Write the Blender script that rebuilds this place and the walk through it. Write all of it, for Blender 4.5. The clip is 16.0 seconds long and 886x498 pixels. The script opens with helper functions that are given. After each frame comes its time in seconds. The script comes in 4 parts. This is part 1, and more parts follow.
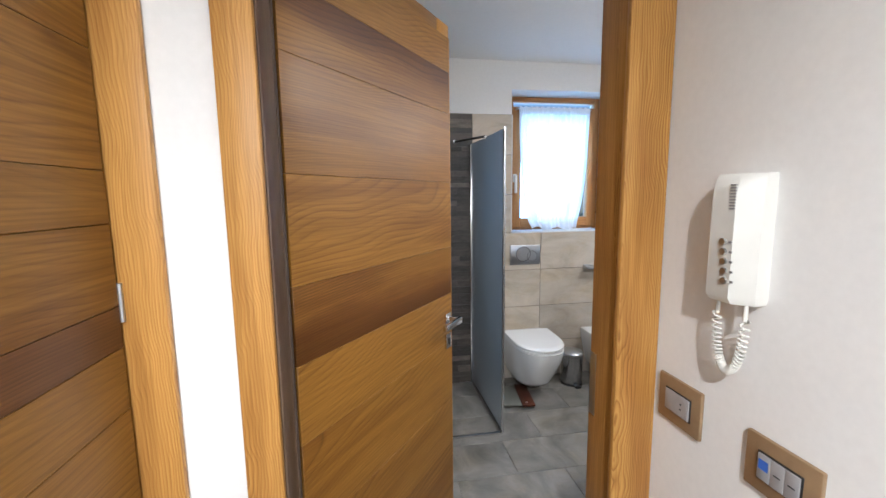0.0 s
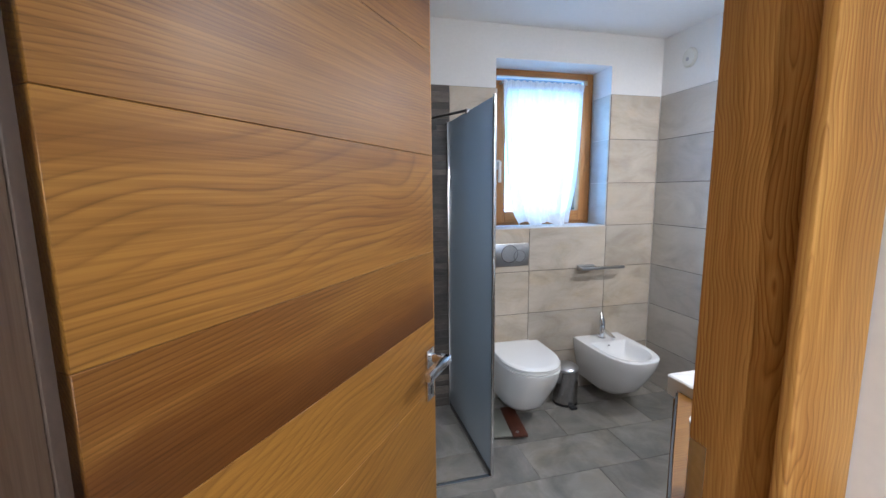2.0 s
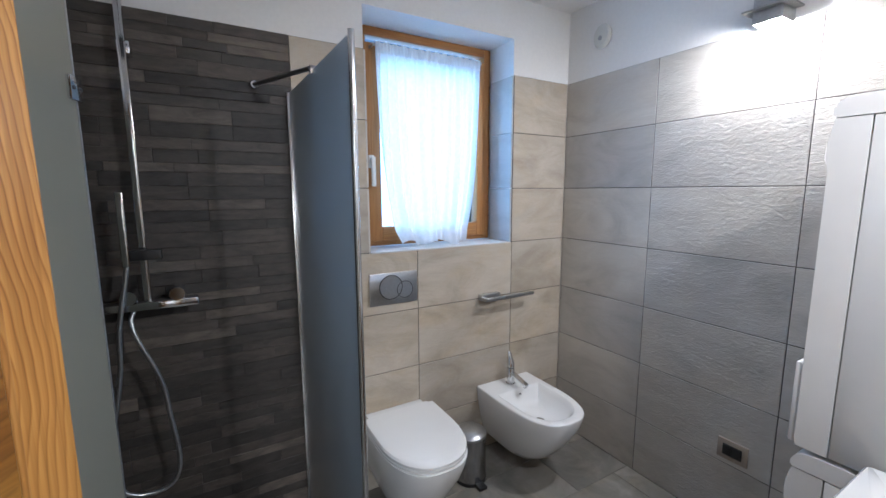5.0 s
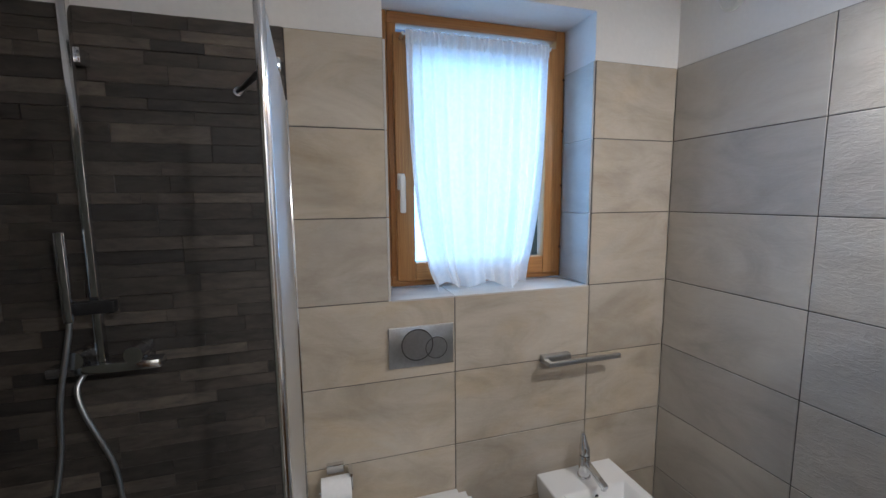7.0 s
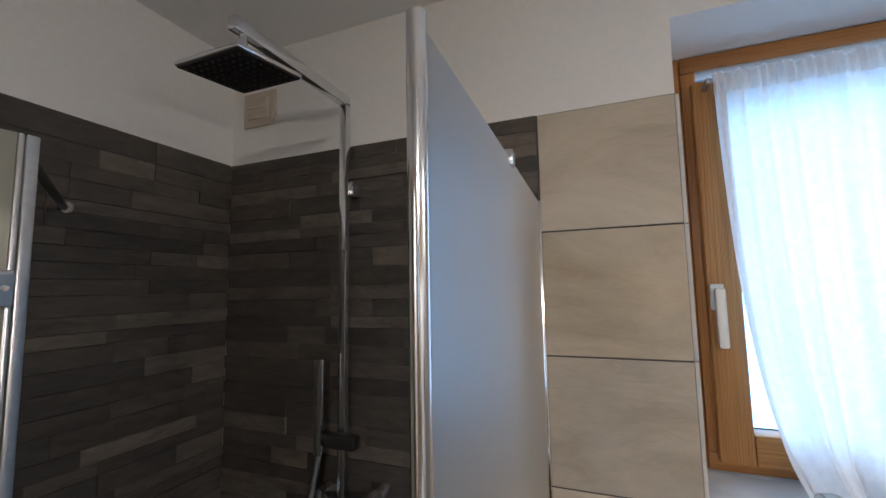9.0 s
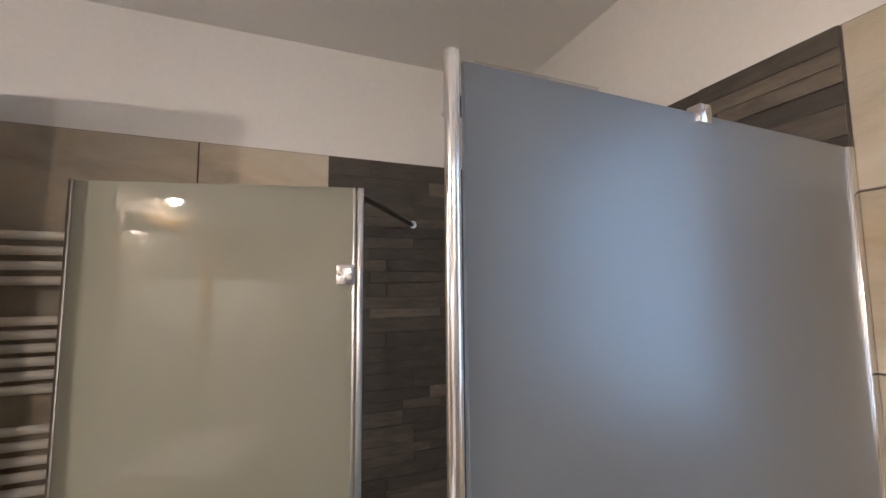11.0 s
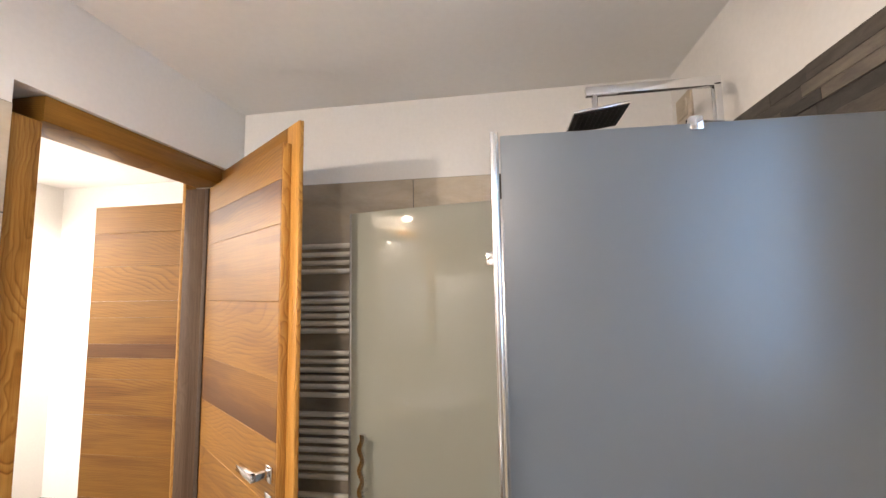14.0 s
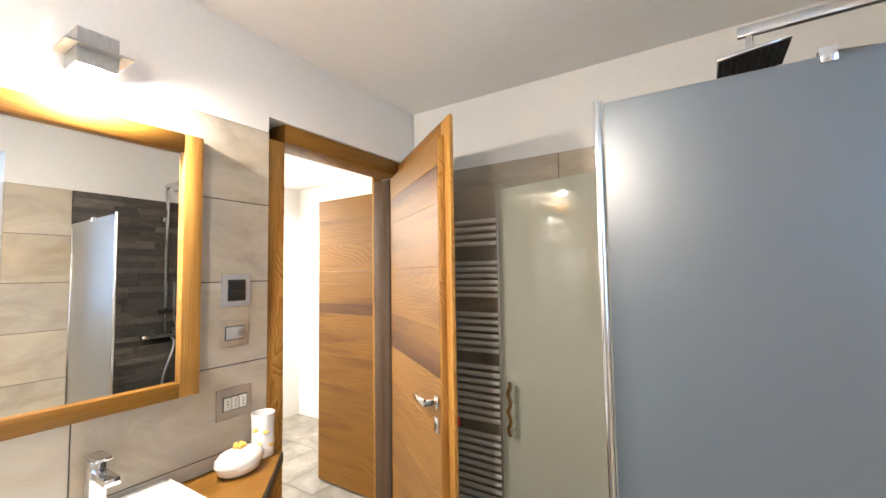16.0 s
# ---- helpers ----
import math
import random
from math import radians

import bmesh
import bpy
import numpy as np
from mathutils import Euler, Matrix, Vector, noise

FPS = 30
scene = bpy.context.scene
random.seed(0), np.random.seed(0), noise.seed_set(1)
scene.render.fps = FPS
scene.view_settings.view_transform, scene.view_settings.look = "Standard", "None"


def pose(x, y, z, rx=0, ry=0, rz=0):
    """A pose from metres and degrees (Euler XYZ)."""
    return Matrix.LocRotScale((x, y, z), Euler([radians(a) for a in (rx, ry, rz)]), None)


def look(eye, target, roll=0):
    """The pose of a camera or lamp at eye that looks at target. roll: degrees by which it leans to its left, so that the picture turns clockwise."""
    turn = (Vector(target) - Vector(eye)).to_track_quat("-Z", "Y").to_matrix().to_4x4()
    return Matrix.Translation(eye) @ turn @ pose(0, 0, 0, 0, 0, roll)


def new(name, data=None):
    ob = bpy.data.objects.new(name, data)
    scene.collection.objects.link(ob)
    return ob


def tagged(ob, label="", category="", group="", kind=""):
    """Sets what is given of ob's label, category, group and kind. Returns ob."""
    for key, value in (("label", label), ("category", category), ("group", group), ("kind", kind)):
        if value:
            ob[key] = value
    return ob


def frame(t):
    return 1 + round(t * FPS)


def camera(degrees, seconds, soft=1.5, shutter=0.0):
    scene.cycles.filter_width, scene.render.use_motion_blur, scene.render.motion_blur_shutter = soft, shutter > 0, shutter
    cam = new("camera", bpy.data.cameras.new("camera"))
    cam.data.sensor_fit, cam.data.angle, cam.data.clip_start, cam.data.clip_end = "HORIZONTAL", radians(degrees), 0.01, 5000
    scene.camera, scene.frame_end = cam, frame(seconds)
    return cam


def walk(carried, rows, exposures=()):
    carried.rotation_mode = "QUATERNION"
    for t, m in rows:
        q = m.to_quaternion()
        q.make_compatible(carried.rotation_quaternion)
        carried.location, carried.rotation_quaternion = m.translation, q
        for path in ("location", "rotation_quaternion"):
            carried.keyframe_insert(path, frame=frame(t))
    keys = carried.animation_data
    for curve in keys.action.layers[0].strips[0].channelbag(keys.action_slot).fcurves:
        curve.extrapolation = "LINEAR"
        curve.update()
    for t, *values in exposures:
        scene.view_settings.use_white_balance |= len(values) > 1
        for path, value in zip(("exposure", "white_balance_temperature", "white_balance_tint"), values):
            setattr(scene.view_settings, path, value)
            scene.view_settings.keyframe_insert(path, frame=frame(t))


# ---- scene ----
cam = camera(94.5, 16.0)
PATH = [
    (0, (0.292, -1.046, 1.496), (0.621, 0.909, 1.238), -0.7),
    (0.5, (0.253, -0.94, 1.496), (0.6, 1.013, 1.238), -0.5),
    (1, (0.25, -0.824, 1.478), (0.626, 1.124, 1.224), -0.6),
    (1.5, (0.282, -0.674, 1.46), (0.687, 1.265, 1.187), -0.8),
    (2, (0.35, -0.52, 1.456), (0.834, 1.4, 1.175), -0.6),
    (2.5, (0.402, -0.394, 1.446), (1.029, 1.484, 1.167), -0.3),
    (3, (0.435, -0.235, 1.441), (1.262, 1.566, 1.171), -0.2),
    (3.5, (0.475, -0.128, 1.441), (1.421, 1.613, 1.169), -0.1),
    (4, (0.563, -0.011, 1.45), (1.559, 1.701, 1.17), -0.2),
    (6.5, (1.003, 0.522, 1.535), (1.971, 2.252, 1.265), -0.0),
    (7, (1.122, 0.593, 1.563), (1.699, 2.493, 1.321), -0.5),
    (7.5, (1.099, 0.684, 1.624), (1.388, 2.646, 1.363), -0.3),
    (8, (1.108, 0.789, 1.59), (1.059, 2.781, 1.414), -0.5),
    (8.5, (1.111, 0.898, 1.556), (0.751, 2.864, 1.619), 0.2),
    (9, (1.181, 1.003, 1.666), (0.458, 2.857, 1.857), -1.0),
    (9.5, (1.258, 1.065, 1.683), (0.052, 2.644, 1.911), -1.2),
    (10, (1.297, 1.084, 1.667), (-0.222, 2.366, 1.886), -1.0),
    (12.5, (1.649, 1.18, 1.611), (-0.324, 1.447, 1.808), -0.4),
    (13, (1.7, 1.168, 1.589), (-0.269, 1.426, 1.823), -1.1),
    (13.5, (1.744, 1.222, 1.592), (-0.241, 1.337, 1.812), -1.7),
    (14, (1.843, 1.299, 1.578), (-0.124, 0.998, 1.776), -1.0),
    (14.5, (1.895, 1.3, 1.561), (-0.034, 0.81, 1.756), -0.6),
    (15, (1.923, 1.328, 1.533), (0.026, 0.728, 1.732), -0.8),
    (15.5, (1.937, 1.4, 1.522), (0.126, 0.571, 1.706), -1.1),
    (16, (1.965, 1.467, 1.519), (0.285, 0.387, 1.638), -0.9),
]
EXPOSURES = [(0.0, -0.2, 5550, 11), (2.5, -0.25, 5350, 12), (4.0, -0.3, 5350, 12), (6.5, -0.85, 5650, 12), (8.0, -1.05, 6000, 13), (9.0, -0.8, 6200, 14), (10.0, -0.35, 6600, 17), (12.5, 0.2, 7100, 20), (14.0, 0.55, 6900, 18), (16.0, 0.7, 6650, 12)]
DAY, BULB, HALL = 25.0, 67.0, 250.0
walk(cam, [(t, look(eye, target, roll)) for t, eye, target, roll in PATH], EXPOSURES)

# ---- world and light ----
world = bpy.data.worlds.new("sky")
scene.world = world
world.use_nodes = True
wn, wl = world.node_tree.nodes, world.node_tree.links
sky = wn.new("ShaderNodeTexSky")
sky.sky_type, sky.sun_disc, sky.sun_elevation, sky.sun_rotation = "NISHITA", False, radians(38), radians(160)
wl.new(sky.outputs[0], wn["Background"].inputs[0])
wn["Background"].inputs[1].default_value = 0.12


def lamp(name, kind, m, power, color, **settings):
    data = bpy.data.lights.new(name, kind)
    data.energy, data.color = power, color
    for key, value in settings.items():
        if key == "size":
            data.size = value
        if key == "size_y":
            data.shape, data.size_y = "RECTANGLE", value
        if key == "radius":
            data.shadow_soft_size = value
        if key == "spot":
            data.spot_size, data.spot_blend = radians(value), 0.6
        if key == "angle":
            data.angle = radians(value)
    ob = new(name, data)
    ob.matrix_world = m
    return ob


# overcast sun, the sky's light in the window, two halogen wall lamps, the hall's ceiling lamp
lamp("sun", "SUN", look((4, 12, 9), (0, 0, 0)), 1.0, (1, 0.96, 0.9), angle=12)
lamp("window_daylight", "AREA", look((1.79, 2.60, 1.75), (1.79, 1.0, 1.45)), DAY, (0.305, 0.61, 1.0), size=0.95, size_y=1.15)
lamp("mirror_lamp_bulb", "POINT", pose(1.56, 0.064, 2.095), BULB, (1.0, 0.92, 0.81), radius=0.03)
lamp("wall_lamp_bulb", "POINT", pose(2.533, 1.00, 2.092), BULB, (1.0, 0.92, 0.81), radius=0.03)
lamp("hall_lamp_bulb", "SPOT", pose(0.12, -2.10, 2.44), HALL, (1.0, 0.94, 0.84), radius=0.035, spot=160)

# ---- materials ----


def node_material(name):
    m = bpy.data.materials.new(name)
    m.use_nodes = True
    nt = m.node_tree
    return m, nt.nodes, nt.links, nt.nodes["Principled BSDF"]


def ramp(nodes, stops):
    r = nodes.new("ShaderNodeValToRGB")
    r.color_ramp.elements[0].position, r.color_ramp.elements[0].color = stops[0][0], (*stops[0][1], 1)
    r.color_ramp.elements[1].position, r.color_ramp.elements[1].color = stops[-1][0], (*stops[-1][1], 1)
    for at, c in stops[1:-1]:
        e = r.color_ramp.elements.new(at)
        e.color = (*c, 1)
    return r


def mix_color(nodes, links, kind, fac, a, b):
    n = nodes.new("ShaderNodeMix")
    n.data_type, n.blend_type = "RGBA", kind
    for socket, v in ((n.inputs[0], fac), (n.inputs[6], a), (n.inputs[7], b)):
        if isinstance(v, bpy.types.NodeSocket):
            links.new(v, socket)
        elif isinstance(v, tuple):
            socket.default_value = (*v, 1)
        else:
            socket.default_value = v
    return n.outputs[2]


def noise_tex(nodes, links, vector, scale, detail=4, rough=0.55, distort=0.0):
    n = nodes.new("ShaderNodeTexNoise")
    n.inputs["Scale"].default_value, n.inputs["Detail"].default_value = scale, detail
    n.inputs["Roughness"].default_value, n.inputs["Distortion"].default_value = rough, distort
    if vector is not None:
        links.new(vector, n.inputs["Vector"])
    return n


def own_coords(nodes, links, scale=(1, 1, 1), spread=(9, 9, 9), rot=(0, 0, 0), shift=(0, 0, 0)):
    """Object coordinates, shifted by each object's own random number, then turned and scaled."""
    tc, info = nodes.new("ShaderNodeTexCoord"), nodes.new("ShaderNodeObjectInfo")
    mul = nodes.new("ShaderNodeVectorMath")
    mul.operation = "SCALE"
    mul.inputs[0].default_value = spread
    links.new(info.outputs["Random"], mul.inputs["Scale"])
    add = nodes.new("ShaderNodeVectorMath")
    links.new(tc.outputs["Object"], add.inputs[0])
    links.new(mul.outputs[0], add.inputs[1])
    mp = nodes.new("ShaderNodeMapping")
    mp.inputs["Scale"].default_value = scale
    mp.inputs["Rotation"].default_value = [radians(a) for a in rot]
    mp.inputs["Location"].default_value = shift
    links.new(add.outputs[0], mp.inputs["Vector"])
    return mp.outputs[0], info.outputs["Random"]


def bump(nodes, links, bsdf, height, strength, distance):
    b = nodes.new("ShaderNodeBump")
    b.inputs["Strength"].default_value, b.inputs["Distance"].default_value = strength, distance
    links.new(height, b.inputs["Height"])
    links.new(b.outputs[0], bsdf.inputs["Normal"])


def plain(name, color, rough=0.5, metal=0.0, var=0.06, scale=25, relief=0.0, coat=0.0):
    m, n, l, b = node_material(name)
    v, _ = own_coords(n, l)
    t = noise_tex(n, l, v, scale, 5)
    lo, hi = tuple(c * (1 - var) for c in color), tuple(min(1, c * (1 + var)) for c in color)
    r = ramp(n, [(0.3, lo), (0.7, hi)])
    l.new(t.outputs[0], r.inputs[0])
    l.new(r.outputs[0], b.inputs["Base Color"])
    b.inputs["Metallic"].default_value = metal
    rr = n.new("ShaderNodeMapRange")
    rr.inputs[3].default_value, rr.inputs[4].default_value = max(0.02, rough - 0.06), rough + 0.06
    l.new(t.outputs[0], rr.inputs[0])
    l.new(rr.outputs[0], b.inputs["Roughness"])
    b.inputs["Coat Weight"].default_value = coat
    if relief:
        bump(n, l, b, t.outputs[0], 0.3, relief)
    return m


def wood(name, axis, light, mid, dark, rough=0.42, rings=58.0, waviness=0.05, heart=0):
    """Larch: growth rings cut flat, drifting along the board; heart: a dark band low (-1) or high (1) in the board."""
    m, n, l, b = node_material(name)
    along = axis == "X"
    turn = (0, 2.6, 2.0) if along else (2.6, 2.0, 0)
    spread = (7.3, 0.35, 0.35) if along else (0.35, 0.35, 7.3)
    v, rnd = own_coords(n, l, (1, 1, 1), spread, turn, (0, 0.045, -0.18) if along else (-0.18, 0.045, 0))
    v1, _ = own_coords(n, l, (1.6, 5, 5) if along else (6, 6, 3.2), spread)
    drift = noise_tex(n, l, v1, 1.0, 1.0 if along else 3, 0.5)
    centre = n.new("ShaderNodeVectorMath")
    centre.operation = "SUBTRACT"
    centre.inputs[1].default_value = (0.5, 0.5, 0.5)
    l.new(drift.outputs["Color"], centre.inputs[0])
    scaled = n.new("ShaderNodeVectorMath")
    scaled.operation = "SCALE"
    scaled.inputs["Scale"].default_value = waviness
    l.new(centre.outputs[0], scaled.inputs[0])
    warped = n.new("ShaderNodeVectorMath")
    l.new(v, warped.inputs[0]), l.new(scaled.outputs[0], warped.inputs[1])
    wave = n.new("ShaderNodeTexWave")
    wave.wave_type, wave.rings_direction, wave.wave_profile = "RINGS", axis, "SAW"
    wave.inputs["Scale"].default_value, wave.inputs["Distortion"].default_value = rings, 5.0 if along else 8.0
    wave.inputs["Detail"].default_value, wave.inputs["Detail Scale"].default_value = 1.0, 0.06 if along else 0.14
    l.new(warped.outputs[0], wave.inputs["Vector"])
    v2, _ = own_coords(n, l, (0.6, 6, 6) if along else (6, 6, 0.6), spread)
    streak = noise_tex(n, l, v2, 1.6, 3, 0.5, 0.4)
    v3, _ = own_coords(n, l, (4, 260, 260) if along else (260, 260, 4), spread)
    fibre = noise_tex(n, l, v3, 1.0, 3, 0.6)
    part_dark = 0.75 if along else 0.8
    soft = tuple(part_dark * p + (1 - part_dark) * q for p, q in zip(dark, mid))
    grain = ramp(n, [(0.0, mid), (0.12, light), (0.5, tuple((p + q) / 2 for p, q in zip(light, mid))), (0.76, mid), (0.93, soft), (1.0, mid)])
    l.new(wave.outputs["Fac"], grain.inputs[0])
    v4, _ = own_coords(n, l, (0.9, 5, 5) if along else (5, 5, 0.9), spread, (0, 0, 0), (3.1, 1.7, 0.4))
    fade = noise_tex(n, l, v4, 1.8, 4, 0.6, 0.3)
    fr2 = ramp(n, [(0.36, (0.15,) * 3 if along else (0.25,) * 3), (0.66, (0.9,) * 3 if along else (1, 1, 1))])
    l.new(fade.outputs[0], fr2.inputs[0])
    flat = tuple((p + q) / 2 for p, q in zip(light, mid))
    lined = mix_color(n, l, "MIX", fr2.outputs[0], flat, grain.outputs[0])
    tone = ramp(n, [(0.32, (0.62, 0.50, 0.42)), (0.47, (1, 1, 1)), (0.75, (1.10, 1.08, 1.04))])
    l.new(streak.outputs[0], tone.inputs[0])
    c = mix_color(n, l, "MULTIPLY", 0.75, lined, tone.outputs[0])
    fr = ramp(n, [(0.32, (0.72, 0.66, 0.58)), (0.62, (1.08, 1.08, 1.08))])
    l.new(fibre.outputs[0], fr.inputs[0])
    c = mix_color(n, l, "MULTIPLY", 0.8, c, fr.outputs[0])
    own = ramp(n, [(0.0, (0.84, 0.78, 0.72)), (0.35, (1, 1, 1)), (1.0, (1.1, 1.08, 1.04))])
    l.new(rnd, own.inputs[0])
    c = mix_color(n, l, "MULTIPLY", 0.9, c, own.outputs[0])
    if heart:
        tc, sep, near, sum_ = n.new("ShaderNodeTexCoord"), n.new("ShaderNodeSeparateXYZ"), n.new("ShaderNodeMath"), n.new("ShaderNodeMath")
        l.new(tc.outputs["Object"], sep.inputs[0])
        near.operation, near.inputs[1].default_value = "MULTIPLY", 6.0 * heart
        l.new(sep.outputs[2], near.inputs[0])
        v5, _ = own_coords(n, l, (1.3, 9, 9), spread)
        blot = noise_tex(n, l, v5, 1.0, 4, 0.6)
        l.new(near.outputs[0], sum_.inputs[0]), l.new(blot.outputs[0], sum_.inputs[1])
        hr = ramp(n, [(0.46, (1, 1, 1)), (0.66, (0.58, 0.48, 0.47)), (0.95, (0.42, 0.33, 0.33))])
        l.new(sum_.outputs[0], hr.inputs[0])
        c = mix_color(n, l, "MULTIPLY", 1.0, c, hr.outputs[0])
    l.new(c, b.inputs["Base Color"])
    b.inputs["Roughness"].default_value = rough
    b.inputs["Specular IOR Level"].default_value = 0.3
    bump(n, l, b, fibre.outputs[0], 0.18, 0.0015)
    return m


def stone(name, dark, mid, light, relief, stretch=(1.2, 1, 2.6), rough=0.5, warm=0.0, fineness=4.5):
    """Glazed stone-look tile: clouds, faint veins, slate-like relief; each tile a shade of its own."""
    m, n, l, b = node_material(name)
    v, rnd = own_coords(n, l, stretch)
    cloud = noise_tex(n, l, v, 2.2, 6, 0.6, 0.8)
    v2, _ = own_coords(n, l, (2.0, 2, 5.5), rot=(0, 12, 0))
    slate = noise_tex(n, l, v2, fineness, 8, 0.62, 1.4)
    r = ramp(n, [(0.3, dark), (0.5, mid), (0.72, light)])
    l.new(cloud.outputs[0], r.inputs[0])
    vein = ramp(n, [(0.44, (1, 1, 1)), (0.5, (0.86, 0.83, 0.79)), (0.53, (1, 1, 1))])
    l.new(slate.outputs[0], vein.inputs[0])
    c = mix_color(n, l, "MULTIPLY", 0.17, r.outputs[0], vein.outputs[0])
    own = ramp(n, [(0.0, (0.88, 0.88, 0.89)), (1.0, (1.08, 1.06, 1.02))])
    l.new(rnd, own.inputs[0])
    c = mix_color(n, l, "MULTIPLY", 1.0, c, own.outputs[0])
    v3, _ = own_coords(n, l, (1.6, 1.6, 2.4), rot=(0, 35, 0), shift=(4.0, 2.0, 1.0))
    rust = noise_tex(n, l, v3, 1.5, 5, 0.62, 1.0)
    stain = ramp(n, [(0.46, (1, 1, 1)), (0.72, (1.0, 0.92, 0.78))])
    l.new(rust.outputs[0], stain.inputs[0])
    c = mix_color(n, l, "MULTIPLY", warm, c, stain.outputs[0])
    l.new(c, b.inputs["Base Color"])
    b.inputs["Roughness"].default_value = rough
    bump(n, l, b, slate.outputs[0], 0.55, relief)
    return m


def ledger(name):
    m, n, l, b = node_material(name)
    v, rnd = own_coords(n, l, (2.5, 6, 9))
    t = noise_tex(n, l, v, 5, 6, 0.65, 0.5)
    own = ramp(n, [(0.0, (0.040, 0.036, 0.034)), (0.5, (0.058, 0.051, 0.045)), (0.85, (0.086, 0.074, 0.064)), (1.0, (0.138, 0.118, 0.099))])
    l.new(rnd, own.inputs[0])
    r = ramp(n, [(0.28, (0.55, 0.55, 0.56)), (0.7, (1.35, 1.3, 1.22))])
    l.new(t.outputs[0], r.inputs[0])
    c = mix_color(n, l, "MULTIPLY", 1.0, own.outputs[0], r.outputs[0])
    l.new(c, b.inputs["Base Color"])
    b.inputs["Roughness"].default_value = 0.55
    bump(n, l, b, t.outputs[0], 0.5, 0.004)
    return m


def glass(name, color, rough, coat):
    m, n, l, b = node_material(name)
    v, _ = own_coords(n, l)
    t = noise_tex(n, l, v, 3.0, 3)
    rr = n.new("ShaderNodeMapRange")
    rr.inputs[3].default_value, rr.inputs[4].default_value = max(0, rough - 0.04), rough + 0.04
    l.new(t.outputs[0], rr.inputs[0])
    l.new(rr.outputs[0], b.inputs["Roughness"])
    b.inputs["Base Color"].default_value = (*color, 1)
    b.inputs["Transmission Weight"].default_value = 1.0
    b.inputs["IOR"].default_value = 1.3
    b.inputs["Coat Weight"].default_value, b.inputs["Coat Roughness"].default_value = coat, 0.02
    return m


def satin(name, color, own, through_share, gloss_rough, gloss_share, spread=0.5):
    """Etched glass: scatters what comes through it and what falls on it, under a thin sheen."""
    m, n, l, b = node_material(name)
    n.remove(b)
    out = n["Material Output"]
    tr, df, rf, gl = (n.new("ShaderNodeBsdf" + k) for k in ("Translucent", "Diffuse", "Refraction", "Glossy"))
    for s in (tr, rf):
        s.inputs["Color"].default_value = (*color, 1)
    df.inputs["Color"].default_value = (*own, 1)
    rf.inputs["Roughness"].default_value, rf.inputs["IOR"].default_value = 0.38, 1.45
    gl.inputs["Roughness"].default_value = gloss_rough
    m1, m2, m3 = (n.new("ShaderNodeMixShader") for _ in range(3))
    fres = n.new("ShaderNodeFresnel")
    fres.inputs["IOR"].default_value = 1.5
    k = n.new("ShaderNodeMath")
    k.operation = "MULTIPLY"
    k.inputs[1].default_value = gloss_share
    l.new(fres.outputs[0], k.inputs[0])
    m1.inputs[0].default_value = spread
    l.new(rf.outputs[0], m1.inputs[1]), l.new(tr.outputs[0], m1.inputs[2])
    m2.inputs[0].default_value = through_share
    l.new(df.outputs[0], m2.inputs[1]), l.new(m1.outputs[0], m2.inputs[2])
    l.new(k.outputs[0], m3.inputs[0])
    l.new(m2.outputs[0], m3.inputs[1]), l.new(gl.outputs[0], m3.inputs[2])
    l.new(m3.outputs[0], out.inputs[0])
    return m


def voile(name):
    m, n, l, b = node_material(name)
    n.remove(b)
    v, _ = own_coords(n, l)
    t = noise_tex(n, l, v, 60, 3)
    r = ramp(n, [(0.3, (0.84, 0.86, 0.88)), (0.7, (0.93, 0.94, 0.95))])
    l.new(t.outputs[0], r.inputs[0])
    tr, df, tp = (n.new("ShaderNodeBsdf" + k) for k in ("Translucent", "Diffuse", "Transparent"))
    l.new(r.outputs[0], tr.inputs[0]), l.new(r.outputs[0], df.inputs[0])
    m1, m2 = n.new("ShaderNodeMixShader"), n.new("ShaderNodeMixShader")
    m1.inputs[0].default_value, m2.inputs[0].default_value = 0.55, 0.08
    l.new(tr.outputs[0], m1.inputs[1]), l.new(df.outputs[0], m1.inputs[2])
    l.new(m1.outputs[0], m2.inputs[1]), l.new(tp.outputs[0], m2.inputs[2])
    l.new(m2.outputs[0], n["Material Output"].inputs[0])
    return m


def glowing(name, color, strength):
    m, n, l, b = node_material(name)
    b.inputs["Base Color"].default_value = (*color, 1)
    b.inputs["Emission Color"].default_value = (*color, 1)
    b.inputs["Emission Strength"].default_value = strength
    return m


M_PLASTER = plain("white_plaster", (0.80, 0.79, 0.77), 0.85, 0, 0.02, 60, 0.0006)
M_CEILING = plain("ceiling_paint", (0.82, 0.81, 0.79), 0.9, 0, 0.015, 40, 0.0004)
M_GROUT = plain("grey_grout", (0.09, 0.085, 0.08), 0.9, 0, 0.15, 80)
M_TILE = stone("beige_stone_tile", (0.345, 0.300, 0.240), (0.455, 0.408, 0.340), (0.545, 0.500, 0.430), 0.004, warm=0.9)
M_RELIEF = stone("relief_stone_tile", (0.42, 0.395, 0.36), (0.52, 0.49, 0.45), (0.59, 0.565, 0.52), 0.007, fineness=11.0)
M_GREYTILE = stone("grey_stone_tile", (0.40, 0.375, 0.34), (0.50, 0.47, 0.43), (0.57, 0.545, 0.50), 0.003)
M_SILL = stone("sill_tile", (0.46, 0.45, 0.43), (0.55, 0.54, 0.52), (0.62, 0.61, 0.59), 0.003)
M_FLOOR = stone("grey_floor_tile", (0.115, 0.111, 0.103), (0.195, 0.187, 0.172), (0.315, 0.298, 0.272), 0.003, (1.9, 1.0, 1.6), 0.40, warm=0.8)
